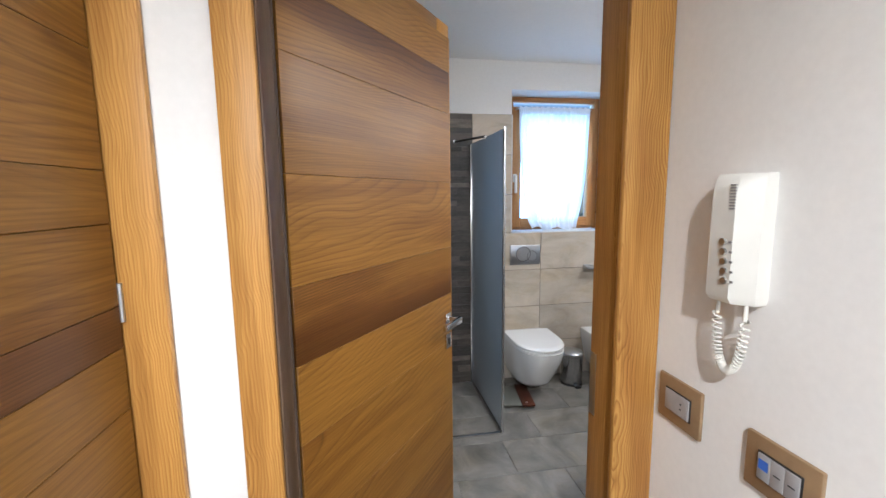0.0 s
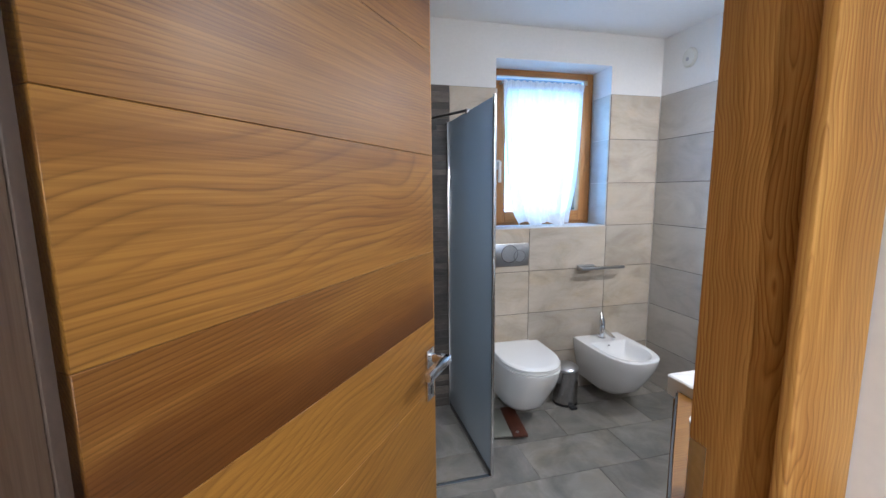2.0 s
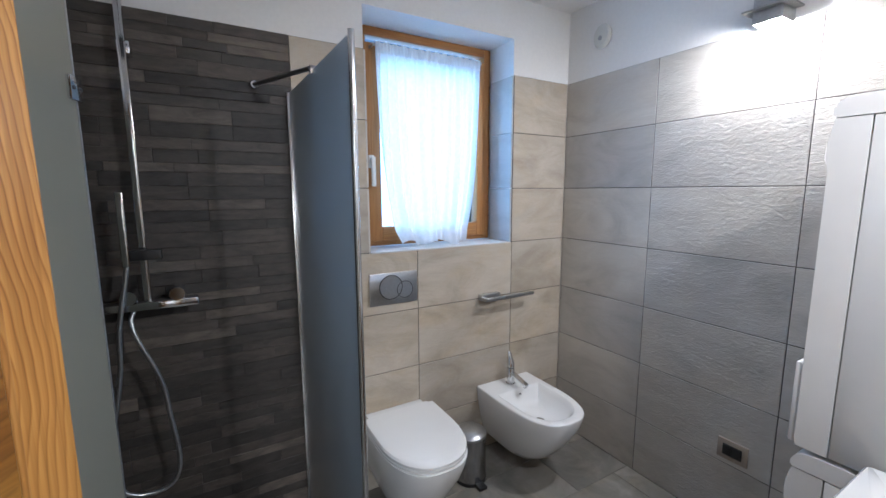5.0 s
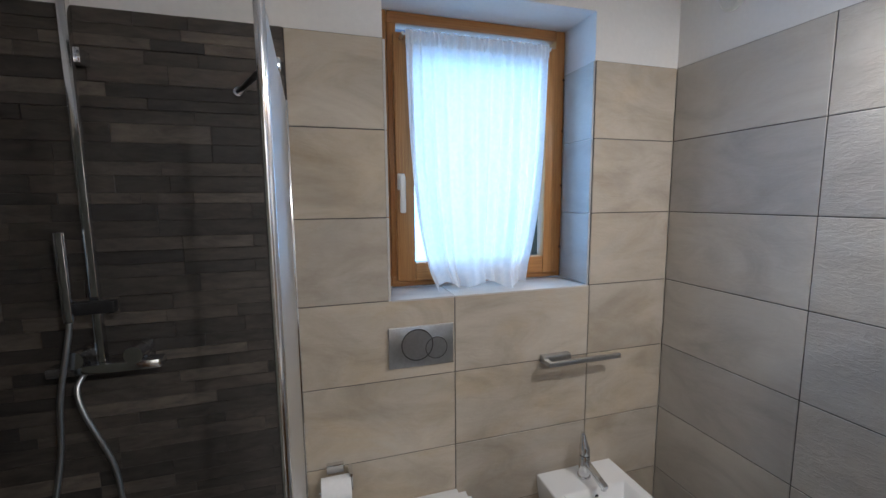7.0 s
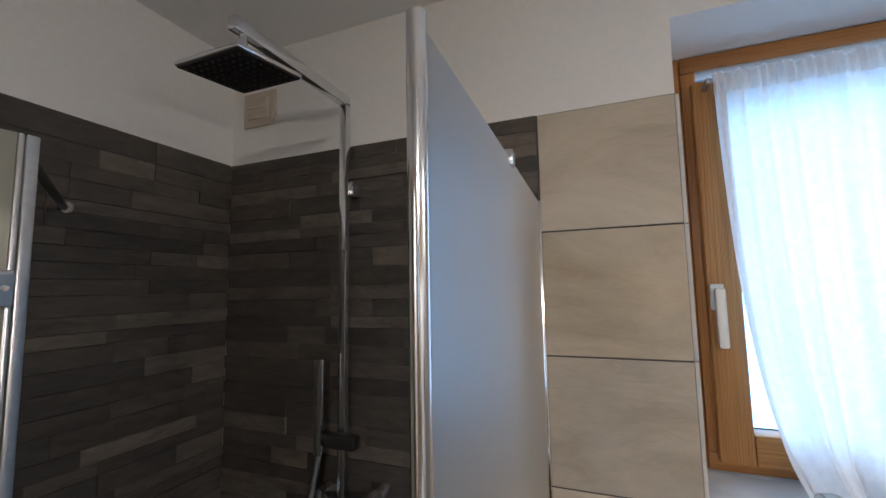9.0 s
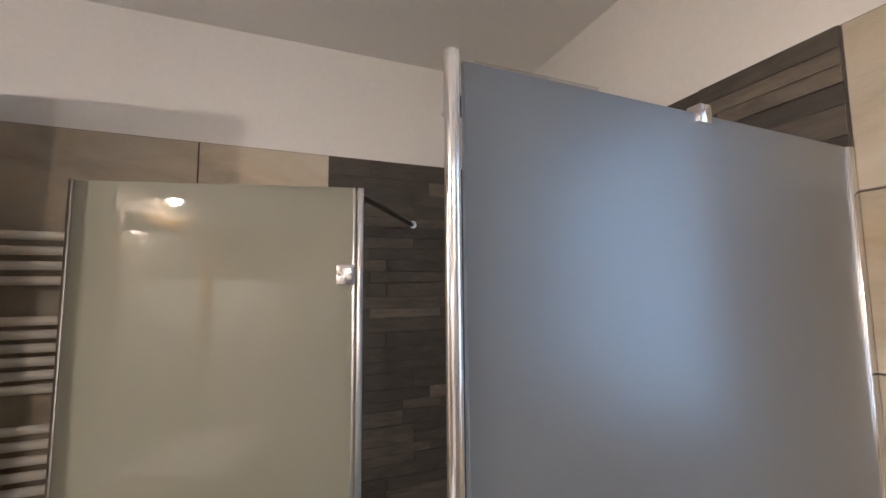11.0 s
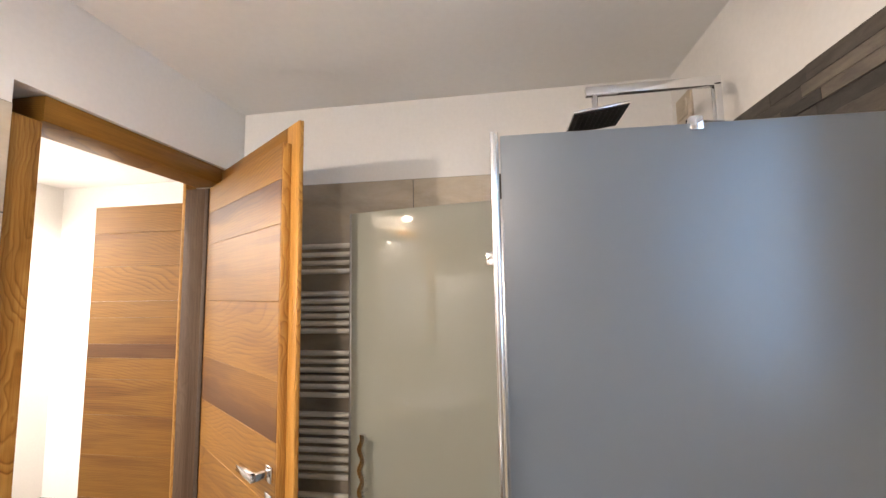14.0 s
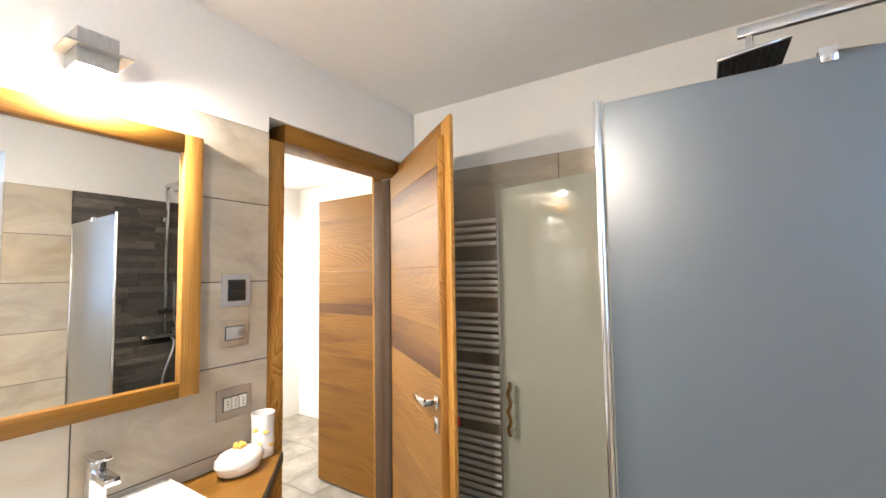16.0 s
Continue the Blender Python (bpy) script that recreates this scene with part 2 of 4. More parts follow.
M_FLOORGROUT = plain("floor_grout", (0.135, 0.13, 0.12), 0.9, 0, 0.15, 80)
M_LEDGER = ledger("dark_strip_stone")
M_LARCH = wood("larch_board", "X", (0.245, 0.122, 0.021), (0.200, 0.093, 0.0150), (0.095, 0.036, 0.006))
M_HEART_LOW = wood("larch_board_heart_below", "X", (0.234, 0.115, 0.020), (0.190, 0.087, 0.0145), (0.093, 0.035, 0.006), heart=-1)
M_HEART_TOP = wood("larch_board_heart_above", "X", (0.234, 0.115, 0.020), (0.190, 0.087, 0.0145), (0.093, 0.035, 0.006), heart=1)
M_HEART = wood("larch_heartwood", "X", (0.16, 0.072, 0.020), (0.13, 0.056, 0.015), (0.085, 0.034, 0.009))
M_LARCH_Z = wood("larch_upright", "Z", (0.52, 0.295, 0.080), (0.39, 0.185, 0.040), (0.165, 0.060, 0.011), 0.42, 56, 0.07)
M_GREYWOOD = wood("grey_brown_lining", "Z", (0.14, 0.095, 0.064), (0.12, 0.080, 0.053), (0.09, 0.058, 0.038), 0.5, 60)
M_WINDOW_X = wood("window_wood_rail", "X", (0.42, 0.21, 0.075), (0.37, 0.172, 0.055), (0.28, 0.12, 0.036), 0.4, 70)
M_WINDOW_Z = wood("window_wood_stile", "Z", (0.42, 0.21, 0.075), (0.37, 0.172, 0.055), (0.28, 0.12, 0.036), 0.4, 70)
M_DARKWOOD = wood("brown_cabinet_wood", "X", (0.30, 0.13, 0.05), (0.24, 0.095, 0.035), (0.13, 0.05, 0.018))
M_REDWOOD = wood("red_brown_wood", "X", (0.075, 0.026, 0.015), (0.06, 0.020, 0.012), (0.035, 0.012, 0.008), 0.35)
M_CHROME = plain("polished_chrome", (0.74, 0.75, 0.77), 0.12, 1.0, 0.04, 30)
M_STEEL = plain("brushed_steel", (0.52, 0.53, 0.54), 0.32, 1.0, 0.08, 90)
M_BINSTEEL = plain("polished_bin_steel", (0.42, 0.42, 0.43), 0.16, 1.0, 0.06, 30)
M_DARKMETAL = plain("dark_chrome", (0.16, 0.16, 0.165), 0.3, 0.9, 0.1, 60)
M_CERAMIC = plain("white_ceramic", (0.83, 0.83, 0.82), 0.1, 0, 0.01, 10, 0, 0.5)
M_ENAMEL = plain("white_enamel", (0.82, 0.82, 0.81), 0.3, 0, 0.015, 15)
M_RADIATOR = plain("cream_white_enamel", (0.80, 0.77, 0.71), 0.32, 0, 0.02, 30)
M_PLASTIC = plain("white_plastic", (0.68, 0.67, 0.62), 0.45, 0, 0.02, 40)
M_GREYPLASTIC = plain("grey_plastic", (0.38, 0.38, 0.39), 0.35, 0.2, 0.05, 40)
M_BLACK = plain("black_plastic", (0.015, 0.015, 0.016), 0.4, 0, 0.2, 40)
M_TAUPE = plain("taupe_cover", (0.36, 0.30, 0.24), 0.4, 0.1, 0.05, 60)
M_BRONZE = plain("bronze_cover", (0.30, 0.20, 0.11), 0.4, 0.25, 0.06, 60)
M_BLUE = plain("blue_indicator", (0.05, 0.14, 0.50), 0.3, 0, 0.05, 20)
M_RED = plain("red_glazed_heart", (0.62, 0.025, 0.02), 0.2, 0, 0.08, 20, 0, 0.4)
M_PAPER = plain("toilet_paper", (0.82, 0.81, 0.79), 0.95, 0, 0.03, 90, 0.001)
M_YELLOW = plain("yellow_glaze", (0.72, 0.45, 0.10), 0.25, 0, 0.12, 60)
M_BEIGE = plain("beige_grille", (0.58, 0.50, 0.40), 0.6, 0, 0.04, 60)
M_MIRROR, _n, _l, _b = node_material("silvered_mirror")
_b.inputs["Base Color"].default_value, _b.inputs["Metallic"].default_value, _b.inputs["Roughness"].default_value = (0.90, 0.91, 0.91, 1), 1.0, 0.005
M_SATIN = satin("satin_glass", (0.63, 0.77, 0.89), (0.050, 0.046, 0.056), 0.62, 0.33, 2.6, 0.50)
M_LACQUER = satin("greenish_satin_glass", (0.68, 0.68, 0.60), (0.28, 0.285, 0.245), 0.45, 0.015, 1.2, 0.3)
M_CLEAR = glass("window_glass", (0.96, 0.98, 0.98), 0.0, 0.0)
M_VOILE = voile("white_voile")
M_LIT = glowing("halogen_glow", (1.0, 0.86, 0.66), 30.0)
M_FROSTLAMP = satin("lamp_glass", (0.70, 0.69, 0.66), (0.38, 0.38, 0.37), 0.5, 0.05, 1.0)
M_GARDEN = plain("distant_green", (0.05, 0.08, 0.05), 0.9, 0, 0.4, 0.3)
M_DARKSEAL = plain("dark_brown_seal", (0.07, 0.045, 0.03), 0.7, 0, 0.15, 60)
M_INK = plain("grey_print", (0.25, 0.25, 0.25), 0.6)

# ---- mesh helpers ----


def box(bm, x0, x1, y0, y1, z0, z1, bev=0.0, seg=2):
    c, s = ((x0 + x1) / 2, (y0 + y1) / 2, (z0 + z1) / 2), (abs(x1 - x0), abs(y1 - y0), abs(z1 - z0))
    made = bmesh.ops.create_cube(bm, size=1, matrix=Matrix.LocRotScale(c, None, s))["verts"]
    if bev:
        edges = list({e for v in made for e in v.link_edges})
        bmesh.ops.bevel(bm, geom=edges, offset=bev, segments=seg, profile=0.5, affect="EDGES")
    return bm


def tube(bm, p, q, r, seg=14, r2=None):
    p, q = Vector(p), Vector(q)
    turn = (q - p).to_track_quat("Z", "Y").to_matrix().to_4x4()
    bmesh.ops.create_cone(bm, cap_ends=True, segments=seg, radius1=r, radius2=r if r2 is None else r2, depth=(q - p).length, matrix=Matrix.Translation((p + q) / 2) @ turn)
    return bm


def loft(bm, rings, cap0=True, cap1=True):
    """Rings of equal count, joined one to the next."""
    rows = [[bm.verts.new(p) for p in ring] for ring in rings]
    for a, b in zip(rows, rows[1:]):
        for i in range(len(a)):
            j = (i + 1) % len(a)
            bm.faces.new((a[i], a[j], b[j], b[i]))
    if cap0:
        bm.faces.new(rows[0][::-1])
    if cap1:
        bm.faces.new(rows[-1])
    return bm


def prism(bm, outline, z0, z1):
    return loft(bm, [[(x, y, z0) for x, y in outline], [(x, y, z1) for x, y in outline]])


def finish(name, bm, material, smooth=True):
    bmesh.ops.recalc_face_normals(bm, faces=bm.faces)
    me = bpy.data.meshes.new(name)
    bm.to_mesh(me)
    bm.free()
    me.materials.append(material)
    if smooth:
        me.shade_smooth()
        me.set_sharp_from_angle(angle=radians(38))
    return me


def part(name, bm, material, parent=None, label=""):
    ob = new(name, finish(name, bm, material))
    ob.parent = parent
    return tagged(ob, label)


def thing(name, m, label, category, group="", kind=""):
    ob = new(name)
    ob.empty_display_size = 0.1
    ob.matrix_world = m
    return tagged(ob, label, category, group, kind)


def B():
    return bmesh.new()


# ---- structure ----
W, XR, TOP, CEIL, T = 2.029, 2.597, 2.10, 2.49, 0.30
HALL_X = 0.970                                            # face of the hall wall that carries the intercom
WX0, WX1, WZ0, WZ1, WY = 1.354, 2.196, 1.20, 2.285, 2.23   # window opening; WY: inner face of its frame
BACK = 0.009                                              # tiles stand this far in front of the masonry


def wall(name, boxes, label):
    bm = B()
    for b in boxes:
        box(bm, *b)
    return tagged(new(name, finish(name, bm, M_PLASTER, False)), label, "wall", "", "structure")


north = wall("wall_north", [(-0.15, WX0, W + BACK, 2.40, -0.1, 2.6), (WX1, XR + 0.3, W + BACK, 2.40, -0.1, 2.6),
                            (WX0, WX1, W + BACK, 2.40, -0.1, WZ0 - 0.006), (WX0, WX1, W + BACK, 2.40, WZ1, 2.6)],
             "white plastered window wall with beige stone tiles below")
west = wall("wall_west", [(-0.15, -BACK, 0.0, W + BACK, -0.1, 2.6)], "white plastered wall with tiles behind the towel radiator")
east = wall("wall_east", [(XR + BACK, XR + 0.3, -0.15, W + BACK, -0.1, 2.6)], "white plastered wall with relief stone tiles below")
south = wall("wall_south", [(-0.15, 0.03, -0.23, -BACK, -0.1, 2.6), (0.968, XR + BACK, -0.165, -BACK, -0.1, 2.6), (0.03, 0.968, -0.165, -BACK, 2.170, 2.6)],
             "white plastered partition with the bathroom doorway")
hall_east = wall("wall_hall_east", [(HALL_X, HALL_X + 0.15, -2.4, -0.165, -0.1, 2.6)], "smooth white hall wall with intercom and switches")
hall_north = wall("wall_hall_north", [(-1.05, -0.95, -0.23, -0.13, -0.1, 2.6), (-0.95, -0.15, -0.23, -0.13, 2.118, 2.6)], "white hall wall round the second doorway")
hall_west = wall("wall_hall_west", [(-1.20, -1.05, -2.4, -0.13, -0.1, 2.6)], "plain white hall side wall")
hall_south = wall("wall_hall_south", [(-1.20, HALL_X + 0.15, -2.55, -2.4, -0.1, 2.6)], "plain white hall end wall")
side_room = wall("wall_side_room", [(-1.60, -1.50, -0.13, 1.5, -0.1, 2.6), (-1.5, -0.15, 1.4, 1.5, -0.1, 2.6), (-1.5, -1.05, -0.23, -0.13, -0.1, 2.6)], "plain walls of the room beside the hall")


def slab(name, b, material, label):
    return tagged(new(name, finish(name, box(B(), *b), material, False)), label, name, "", "structure")


floor = slab("floor", (-1.6, XR + 0.3, -2.55, 2.40, -0.2, -0.004), M_FLOORGROUT, "grey stone-look tiled floor with thin joints")
ceiling = slab("ceiling", (-1.6, XR + 0.3, -2.55, 2.40, CEIL, 2.65), M_CEILING, "smooth white painted ceiling")
ground = slab("ground", (-60, 60, 2.6, 90, -3.2, -3.0), M_GARDEN, "dark green garden below the window")

# ---- bathroom door: lining, casings, leaf ----
LEAF, DH = 0.825, 2.085
DOOR_AT = pose(0.106, -0.094, 0, 0, 0, 53.4)
frame_ob = thing("door_frame_1", pose(0, 0, 0), "larch door lining and casings round the bathroom doorway", "door frame", "", "structure")


def upright(name, x0, x1, y0, y1, z0, z1, parent, label="", bev=0.004, material=None):
    """An upright board, its own centre at its middle."""
    c = Vector(((x0 + x1) / 2, (y0 + y1) / 2, (z0 + z1) / 2))
    ob = part(name, box(B(), x0 - c.x, x1 - c.x, y0 - c.y, y1 - c.y, z0 - c.z, z1 - c.z, bev), material or M_LARCH_Z, parent, label)
    ob.location = c
    return ob


upright("jamb", 0.882, 0.966, -0.164, -0.0215, 0.0, 2.085, frame_ob)
upright("jamb", 0.045, 0.094, -0.2295, -0.104, 0.0, 2.085, frame_ob)
upright("jamb_lining", 0.0945, 0.1005, -0.229, -0.124, 0.0, 2.085, frame_ob, "grey-brown lining strip", 0.002, M_GREYWOOD)
upright("seal", 0.0945, 0.1025, -0.1235, -0.104, 0.0, 2.085, frame_ob, "dark brown rubber door seal", 0.002, M_DARKSEAL)
upright("casing", 0.027, 0.097, -0.249, -0.231, 0.0, 2.175, frame_ob)
upright("casing", 0.858, 0.968, -0.184, -0.166, 0.0, 2.175, frame_ob)
part("lintel", box(B(), 0.102, 0.881, -0.164, -0.0215, 2.089, 2.168, 0.003), M_LARCH, frame_ob)
part("casing", box(B(), 0.098, 0.857, -0.184, -0.166, 2.095, 2.175, 0.004), M_LARCH, frame_ob)
part("strike_plate", box(B(), 0.8795, 0.8818, -0.056, -0.026, 0.88, 1.06, 0.001), M_STEEL, frame_ob, "steel strike plate")


def lever(parent, x, z, y, out, back):
    """Square-section lever on a rectangular plate with a keyhole."""
    part("plate", box(B(), x - 0.022, x + 0.022, y, y + out * 0.008, z - 0.02, z + 0.03, 0.002), M_CHROME, parent)
    key = part("key_plate", box(B(), x - 0.022, x + 0.022, y, y + out * 0.008, z - 0.115, z - 0.055, 0.002), M_CHROME, parent)
    part("keyhole", box(B(), x - 0.004, x + 0.004, y + out * 0.0085, y + out * 0.0095, z - 0.1, z - 0.075), M_BLACK, key)
    bm = B()
    box(bm, x - 0.011, x + 0.011, y, y + out * 0.062, z - 0.004, z + 0.018, 0.003)
    box(bm, x - 0.011 if back > 0 else x + 0.011, x + back * 0.125, y + out * 0.045, y + out * 0.064, z - 0.004, z + 0.018, 0.003)
    part("lever", bm, M_CHROME, parent)


def plank_door(name, m, label):
    """A leaf of broad larch boards with a lipped edge frame on its far side. Hinge at x = 0; outer face at y = 0."""
    door = thing(name, m, label, "door", "", "structure")
    edges = [0.012, 0.25, 0.45, 0.655, 0.905, 1.103, 1.293, 1.548, 1.807, 1.960, DH]
    for z0, z1 in zip(edges, edges[1:]):
        heart = z0 in (1.103, 1.807)
        ob = part("board", box(B(), 0.0, LEAF - 0.006, -0.016, 0.014, -(z1 - z0) / 2 + 0.0004, (z1 - z0) / 2 - 0.0004, 0.0008, 1), (M_HEART_LOW if z0 < 1.5 else M_HEART_TOP) if heart else M_LARCH, door, "board with dark heartwood" if heart else "")
        ob.location = (0, 0.016, (z0 + z1) / 2)
    upright("edge_strip", LEAF - 0.006, LEAF, 0.001, 0.030, 0.012, DH, door, "", 0.002)
    upright("stile", LEAF - 0.040, LEAF + 0.055, 0.0305, 0.048, 0.012, DH + 0.070, door)
    upright("stile", 0.0, 0.025, 0.0305, 0.048, 0.012, DH + 0.070, door)
    part("back_panel", box(B(), 0.026, LEAF - 0.041, 0.0305, 0.040, 0.012, DH + 0.007, 0.001), M_LARCH, door)
    part("top_rail", box(B(), 0.026, LEAF - 0.041, 0.0305, 0.048, DH + 0.008, DH + 0.070, 0.004), M_LARCH, door)
    for z in (0.25, 1.05, 1.85):
        part("hinge", tube(B(), (-0.008, 0.056, z), (-0.008, 0.056, z + 0.09), 0.007), M_STEEL, door)
    lever(door, LEAF - 0.045, 0.998, 0.0, -1, -1)
    lever(door, LEAF - 0.085, 0.998, 0.0402, 1, -1)
    return door


door_1 = plank_door("door_1", DOOR_AT, "larch plank door with chrome lever, standing half open")

# second doorway of the hall, its leaf swung right back along the passage
frame_2 = thing("door_frame_2", pose(0, 0, 0), "larch casing of the second hall doorway", "door frame", "", "structure")
upright("casing", -0.163, -0.083, -0.249, -0.231, 0.0, 2.175, frame_2)
upright("casing", -1.02, -0.94, -0.249, -0.231, 0.0, 2.175, frame_2)
part("casing", box(B(), -0.938, -0.165, -0.249, -0.231, 2.095, 2.175, 0.004), M_LARCH, frame_2)
upright("jamb", -0.185, -0.1515, -0.229, -0.131, 0.0, 2.117, frame_2)
upright("jamb", -0.949, -0.92, -0.229, -0.131, 0.0, 2.117, frame_2)
door_2 = thing("door_2", pose(-0.176, -0.256, 0, 0, 0, -90.5), "larch plank door of the side room, swung fully open", "door", "", "structure")
edges2 = [0.012, 0.26, 0.50, 0.72, 0.93, 1.12, 1.235, 1.31, 1.455, 1.545, 1.74, 1.93, DH]
for z0, z1 in zip(edges2, edges2[1:]):
    ob = part("board", box(B(), 0.0, 0.78, -0.02, 0.02, -(z1 - z0) / 2 + 0.0004, (z1 - z0) / 2 - 0.0004, 0.0008, 1), M_HEART if z0 == 1.235 else M_LARCH, door_2)
    ob.location = (0, 0, (z0 + z1) / 2)
for z in (0.3, 1.28, 1.85):
    part("hinge", tube(B(), (-0.004, 0.021, z), (-0.004, 0.021, z + 0.07), 0.005), M_STEEL, door_2)

# ---- window ----
window = thing("window_1", pose(0, 0, 0), "brown wooden tilt window with white handle, closed", "window", "", "structure")


def ring_frame(name, x0, x1, z0, z1, w, y0, y1, parent, bev=0.006):
    for a, b in ((x0, x0 + w), (x1 - w, x1)):
        part(name, box(B(), a, b, y0, y1, z0, z1, bev), M_WINDOW_Z, parent)
    for a, b in ((z0, z0 + w), (z1 - w, z1)):
        part(name, box(B(), x0 + w, x1 - w, y0, y1, a, b, bev), M_WINDOW_X, parent)


ring_frame("window_frame", WX0 + 0.004, WX1 - 0.004, WZ0 + 0.002, WZ1 - 0.002, 0.045, WY + 0.012, WY + 0.075, window)
ring_frame("sash", WX0 + 0.070, WX1 - 0.032, WZ0 + 0.028, WZ1 - 0.085, 0.075, WY - 0.010, WY + 0.050, window)
part("window_frame", box(B(), WX0 + 0.0495, WX0 + 0.085, WY + 0.014, WY + 0.073, WZ0 + 0.047, WZ1 - 0.047, 0.004), M_WINDOW_Z, window)
pane = part("pane", box(B(), WX0 + 0.12, WX1 - 0.10, WY + 0.02, WY + 0.026, WZ0 + 0.10, WZ1 - 0.155), M_CLEAR, window)
pane.visible_shadow = False
part("handle_base", box(B(), 1.428, 1.458, WY - 0.022, WY - 0.010, 1.60, 1.665, 0.004), M_PLASTIC, window)
part("handle", box(B(), 1.432, 1.454, WY - 0.055, WY - 0.040, 1.51, 1.655, 0.005), M_PLASTIC, window, "white window handle")
part("handle_neck", box(B(), 1.435, 1.451, WY - 0.045, WY - 0.020, 1.625, 1.650, 0.003), M_STEEL, window)
for z in (1.34, 1.62, 1.86, 2.08):
    part("frame_plug", tube(B(), (WX1 - 0.010, WY + 0.011, z), (WX1 - 0.010, WY + 0.013, z), 0.006, 8), M_REDWOOD, window)

# curtain on a thin rod
curtain = thing("curtain", pose(0, 0, 0), "white sheer voile curtain gathered on a thin rod", "curtain")
bm, cols, rows_n = B(), 150, 46
grid = []
for j in range(rows_n + 1):
    f = j / rows_n
    x0, x1 = 1.462 + 0.016 * f + 0.075 * f ** 4, 2.064 - 0.040 * f - 0.085 * f ** 4
    line = []
    for i in range(cols + 1):
        u = i / cols
        narrow = math.sin(2 * math.pi * (12 * u + 0.5 * math.sin(7 * u) + 0.25 * f * math.sin(9 * u + 2)))
        broad = math.sin(2 * math.pi * (4.3 * u + 0.35 * math.sin(4 * u + 1) + 0.15 * f)) + 0.35 * math.sin(2 * math.pi * (7.7 * u + 0.3 * f))
        fold = narrow * (1 - 0.75 * f) + 0.9 * broad * f
        fine = math.sin(2 * math.pi * 33 * u + 3 * math.sin(5 * u)) * max(0, 1 - 6 * f)
        y = 2.172 - 0.03 * f ** 2 - (0.009 + 0.021 * f) * fold - 0.003 * fine - 0.05 * max(0, f - 0.93) / 0.07 * (0.6 + 0.4 * math.sin(9 * u + 1))
        z = 2.181 - (0.955 + 0.016 * math.sin(2 * math.pi * (3.1 * u + 0.35 * math.sin(4 * u + 1))) + 0.022 * u) * f + 0.004 * math.sin(40 * u) * (1 - f)
        line.append(bm.verts.new((x0 + (x1 - x0) * u, y, max(z, 1.207))))
    grid.append(line)
for a, b in zip(grid, grid[1:]):
    for i in range(cols):
        bm.faces.new((a[i], a[i + 1], b[i + 1], b[i]))
cloth = part("cloth", bm, M_VOILE, curtain)
bm, band_rows = B(), []
for z, d in ((2.189, 0.0), (2.164, 0.004), (2.136, 0.002)):
    band_rows.append([bm.verts.new((1.460 + 0.606 * i / 150, 2.166 - d - 0.004 * math.sin(2 * math.pi * 33 * i / 150 + 3 * math.sin(i / 30)), z + 0.004 * math.sin(i * 0.55) * (z > 2.18))) for i in range(151)])
for a, b in zip(band_rows, band_rows[1:]):
    for i in range(150):
        bm.faces.new((a[i], a[i + 1], b[i + 1], b[i]))
part("heading_tape", bm, M_VOILE, cloth, "denser gathered heading")
part("rod", tube(B(), (1.452, 2.178, 2.176), (2.075, 2.178, 2.176), 0.004, 8), M_STEEL, curtain)
for x in (1.452, 2.075):
    part("rod_hook", box(B(), x - 0.005, x + 0.005, 2.17, WY - 0.009, 2.169, 2.183, 0.002), M_STEEL, curtain)

# ---- shower ----
PH, PL = 1.877, 0.746
panel = thing("shower_screen", pose(1.036, W, 0, 0, 0, 1.25), "tall satin glass shower panel with rounded chrome end post", "shower screen")
pane_1 = part("glass", box(B(), -0.004, 0.004, -PL + 0.012, -0.02, 0.02, PH, 0.001, 1), M_SATIN, panel)
part("end_post", tube(B(), (0, -PL, 0.006), (0, -PL, PH + 0.008), 0.0085, 20), M_CHROME, panel)
part("wall_channel", box(B(), -0.016, 0.010, -0.02, -0.001, 0.004, PH, 0.003), M_CHROME, panel)
part("floor_channel", box(B(), -0.010, 0.010, -PL, -0.03, 0.001, 0.022, 0.002), M_DARKMETAL, panel)
part("bar_clamp", box(B(), -0.012, 0.010, -0.386, -0.362, PH - 0.014, PH + 0.013, 0.003), M_CHROME, panel)
part("support_bar", tube(B(), (-0.01, -0.374, PH + 0.004), (-0.130, -0.012, 1.893), 0.008, 12), M_DARKMETAL, panel)
part("bar_flange", tube(B(), (-0.130, -0.014, 1.893), (-0.130, 0.003, 1.893), 0.014), M_CHROME, panel)

fixed = thing("side_screen", pose(0, 0, 0), "narrow greenish glass shower panel fixed to the wall", "shower screen")
pane_2 = part("glass", box(B(), 0.01, 0.500, 1.286, 1.294, 0.02, PH - 0.005, 0.001, 1), M_LACQUER, fixed)
part("wall_channel", box(B(), 0.001, 0.03, 1.276, 1.304, 0.004, PH, 0.003), M_CHROME, fixed)
part("edge_seal", box(B(), 0.500, 0.504, 1.283, 1.297, 0.02, PH - 0.005, 0.002), M_STEEL, fixed)
part("support_bar", tube(B(), (0.46, 1.295, PH - 0.012), (0.004, 1.565, 1.872), 0.008, 12), M_DARKMETAL, fixed)
part("bar_flange", tube(B(), (0.0005, 1.566, 1.872), (0.012, 1.566, 1.872), 0.014), M_CHROME, fixed)

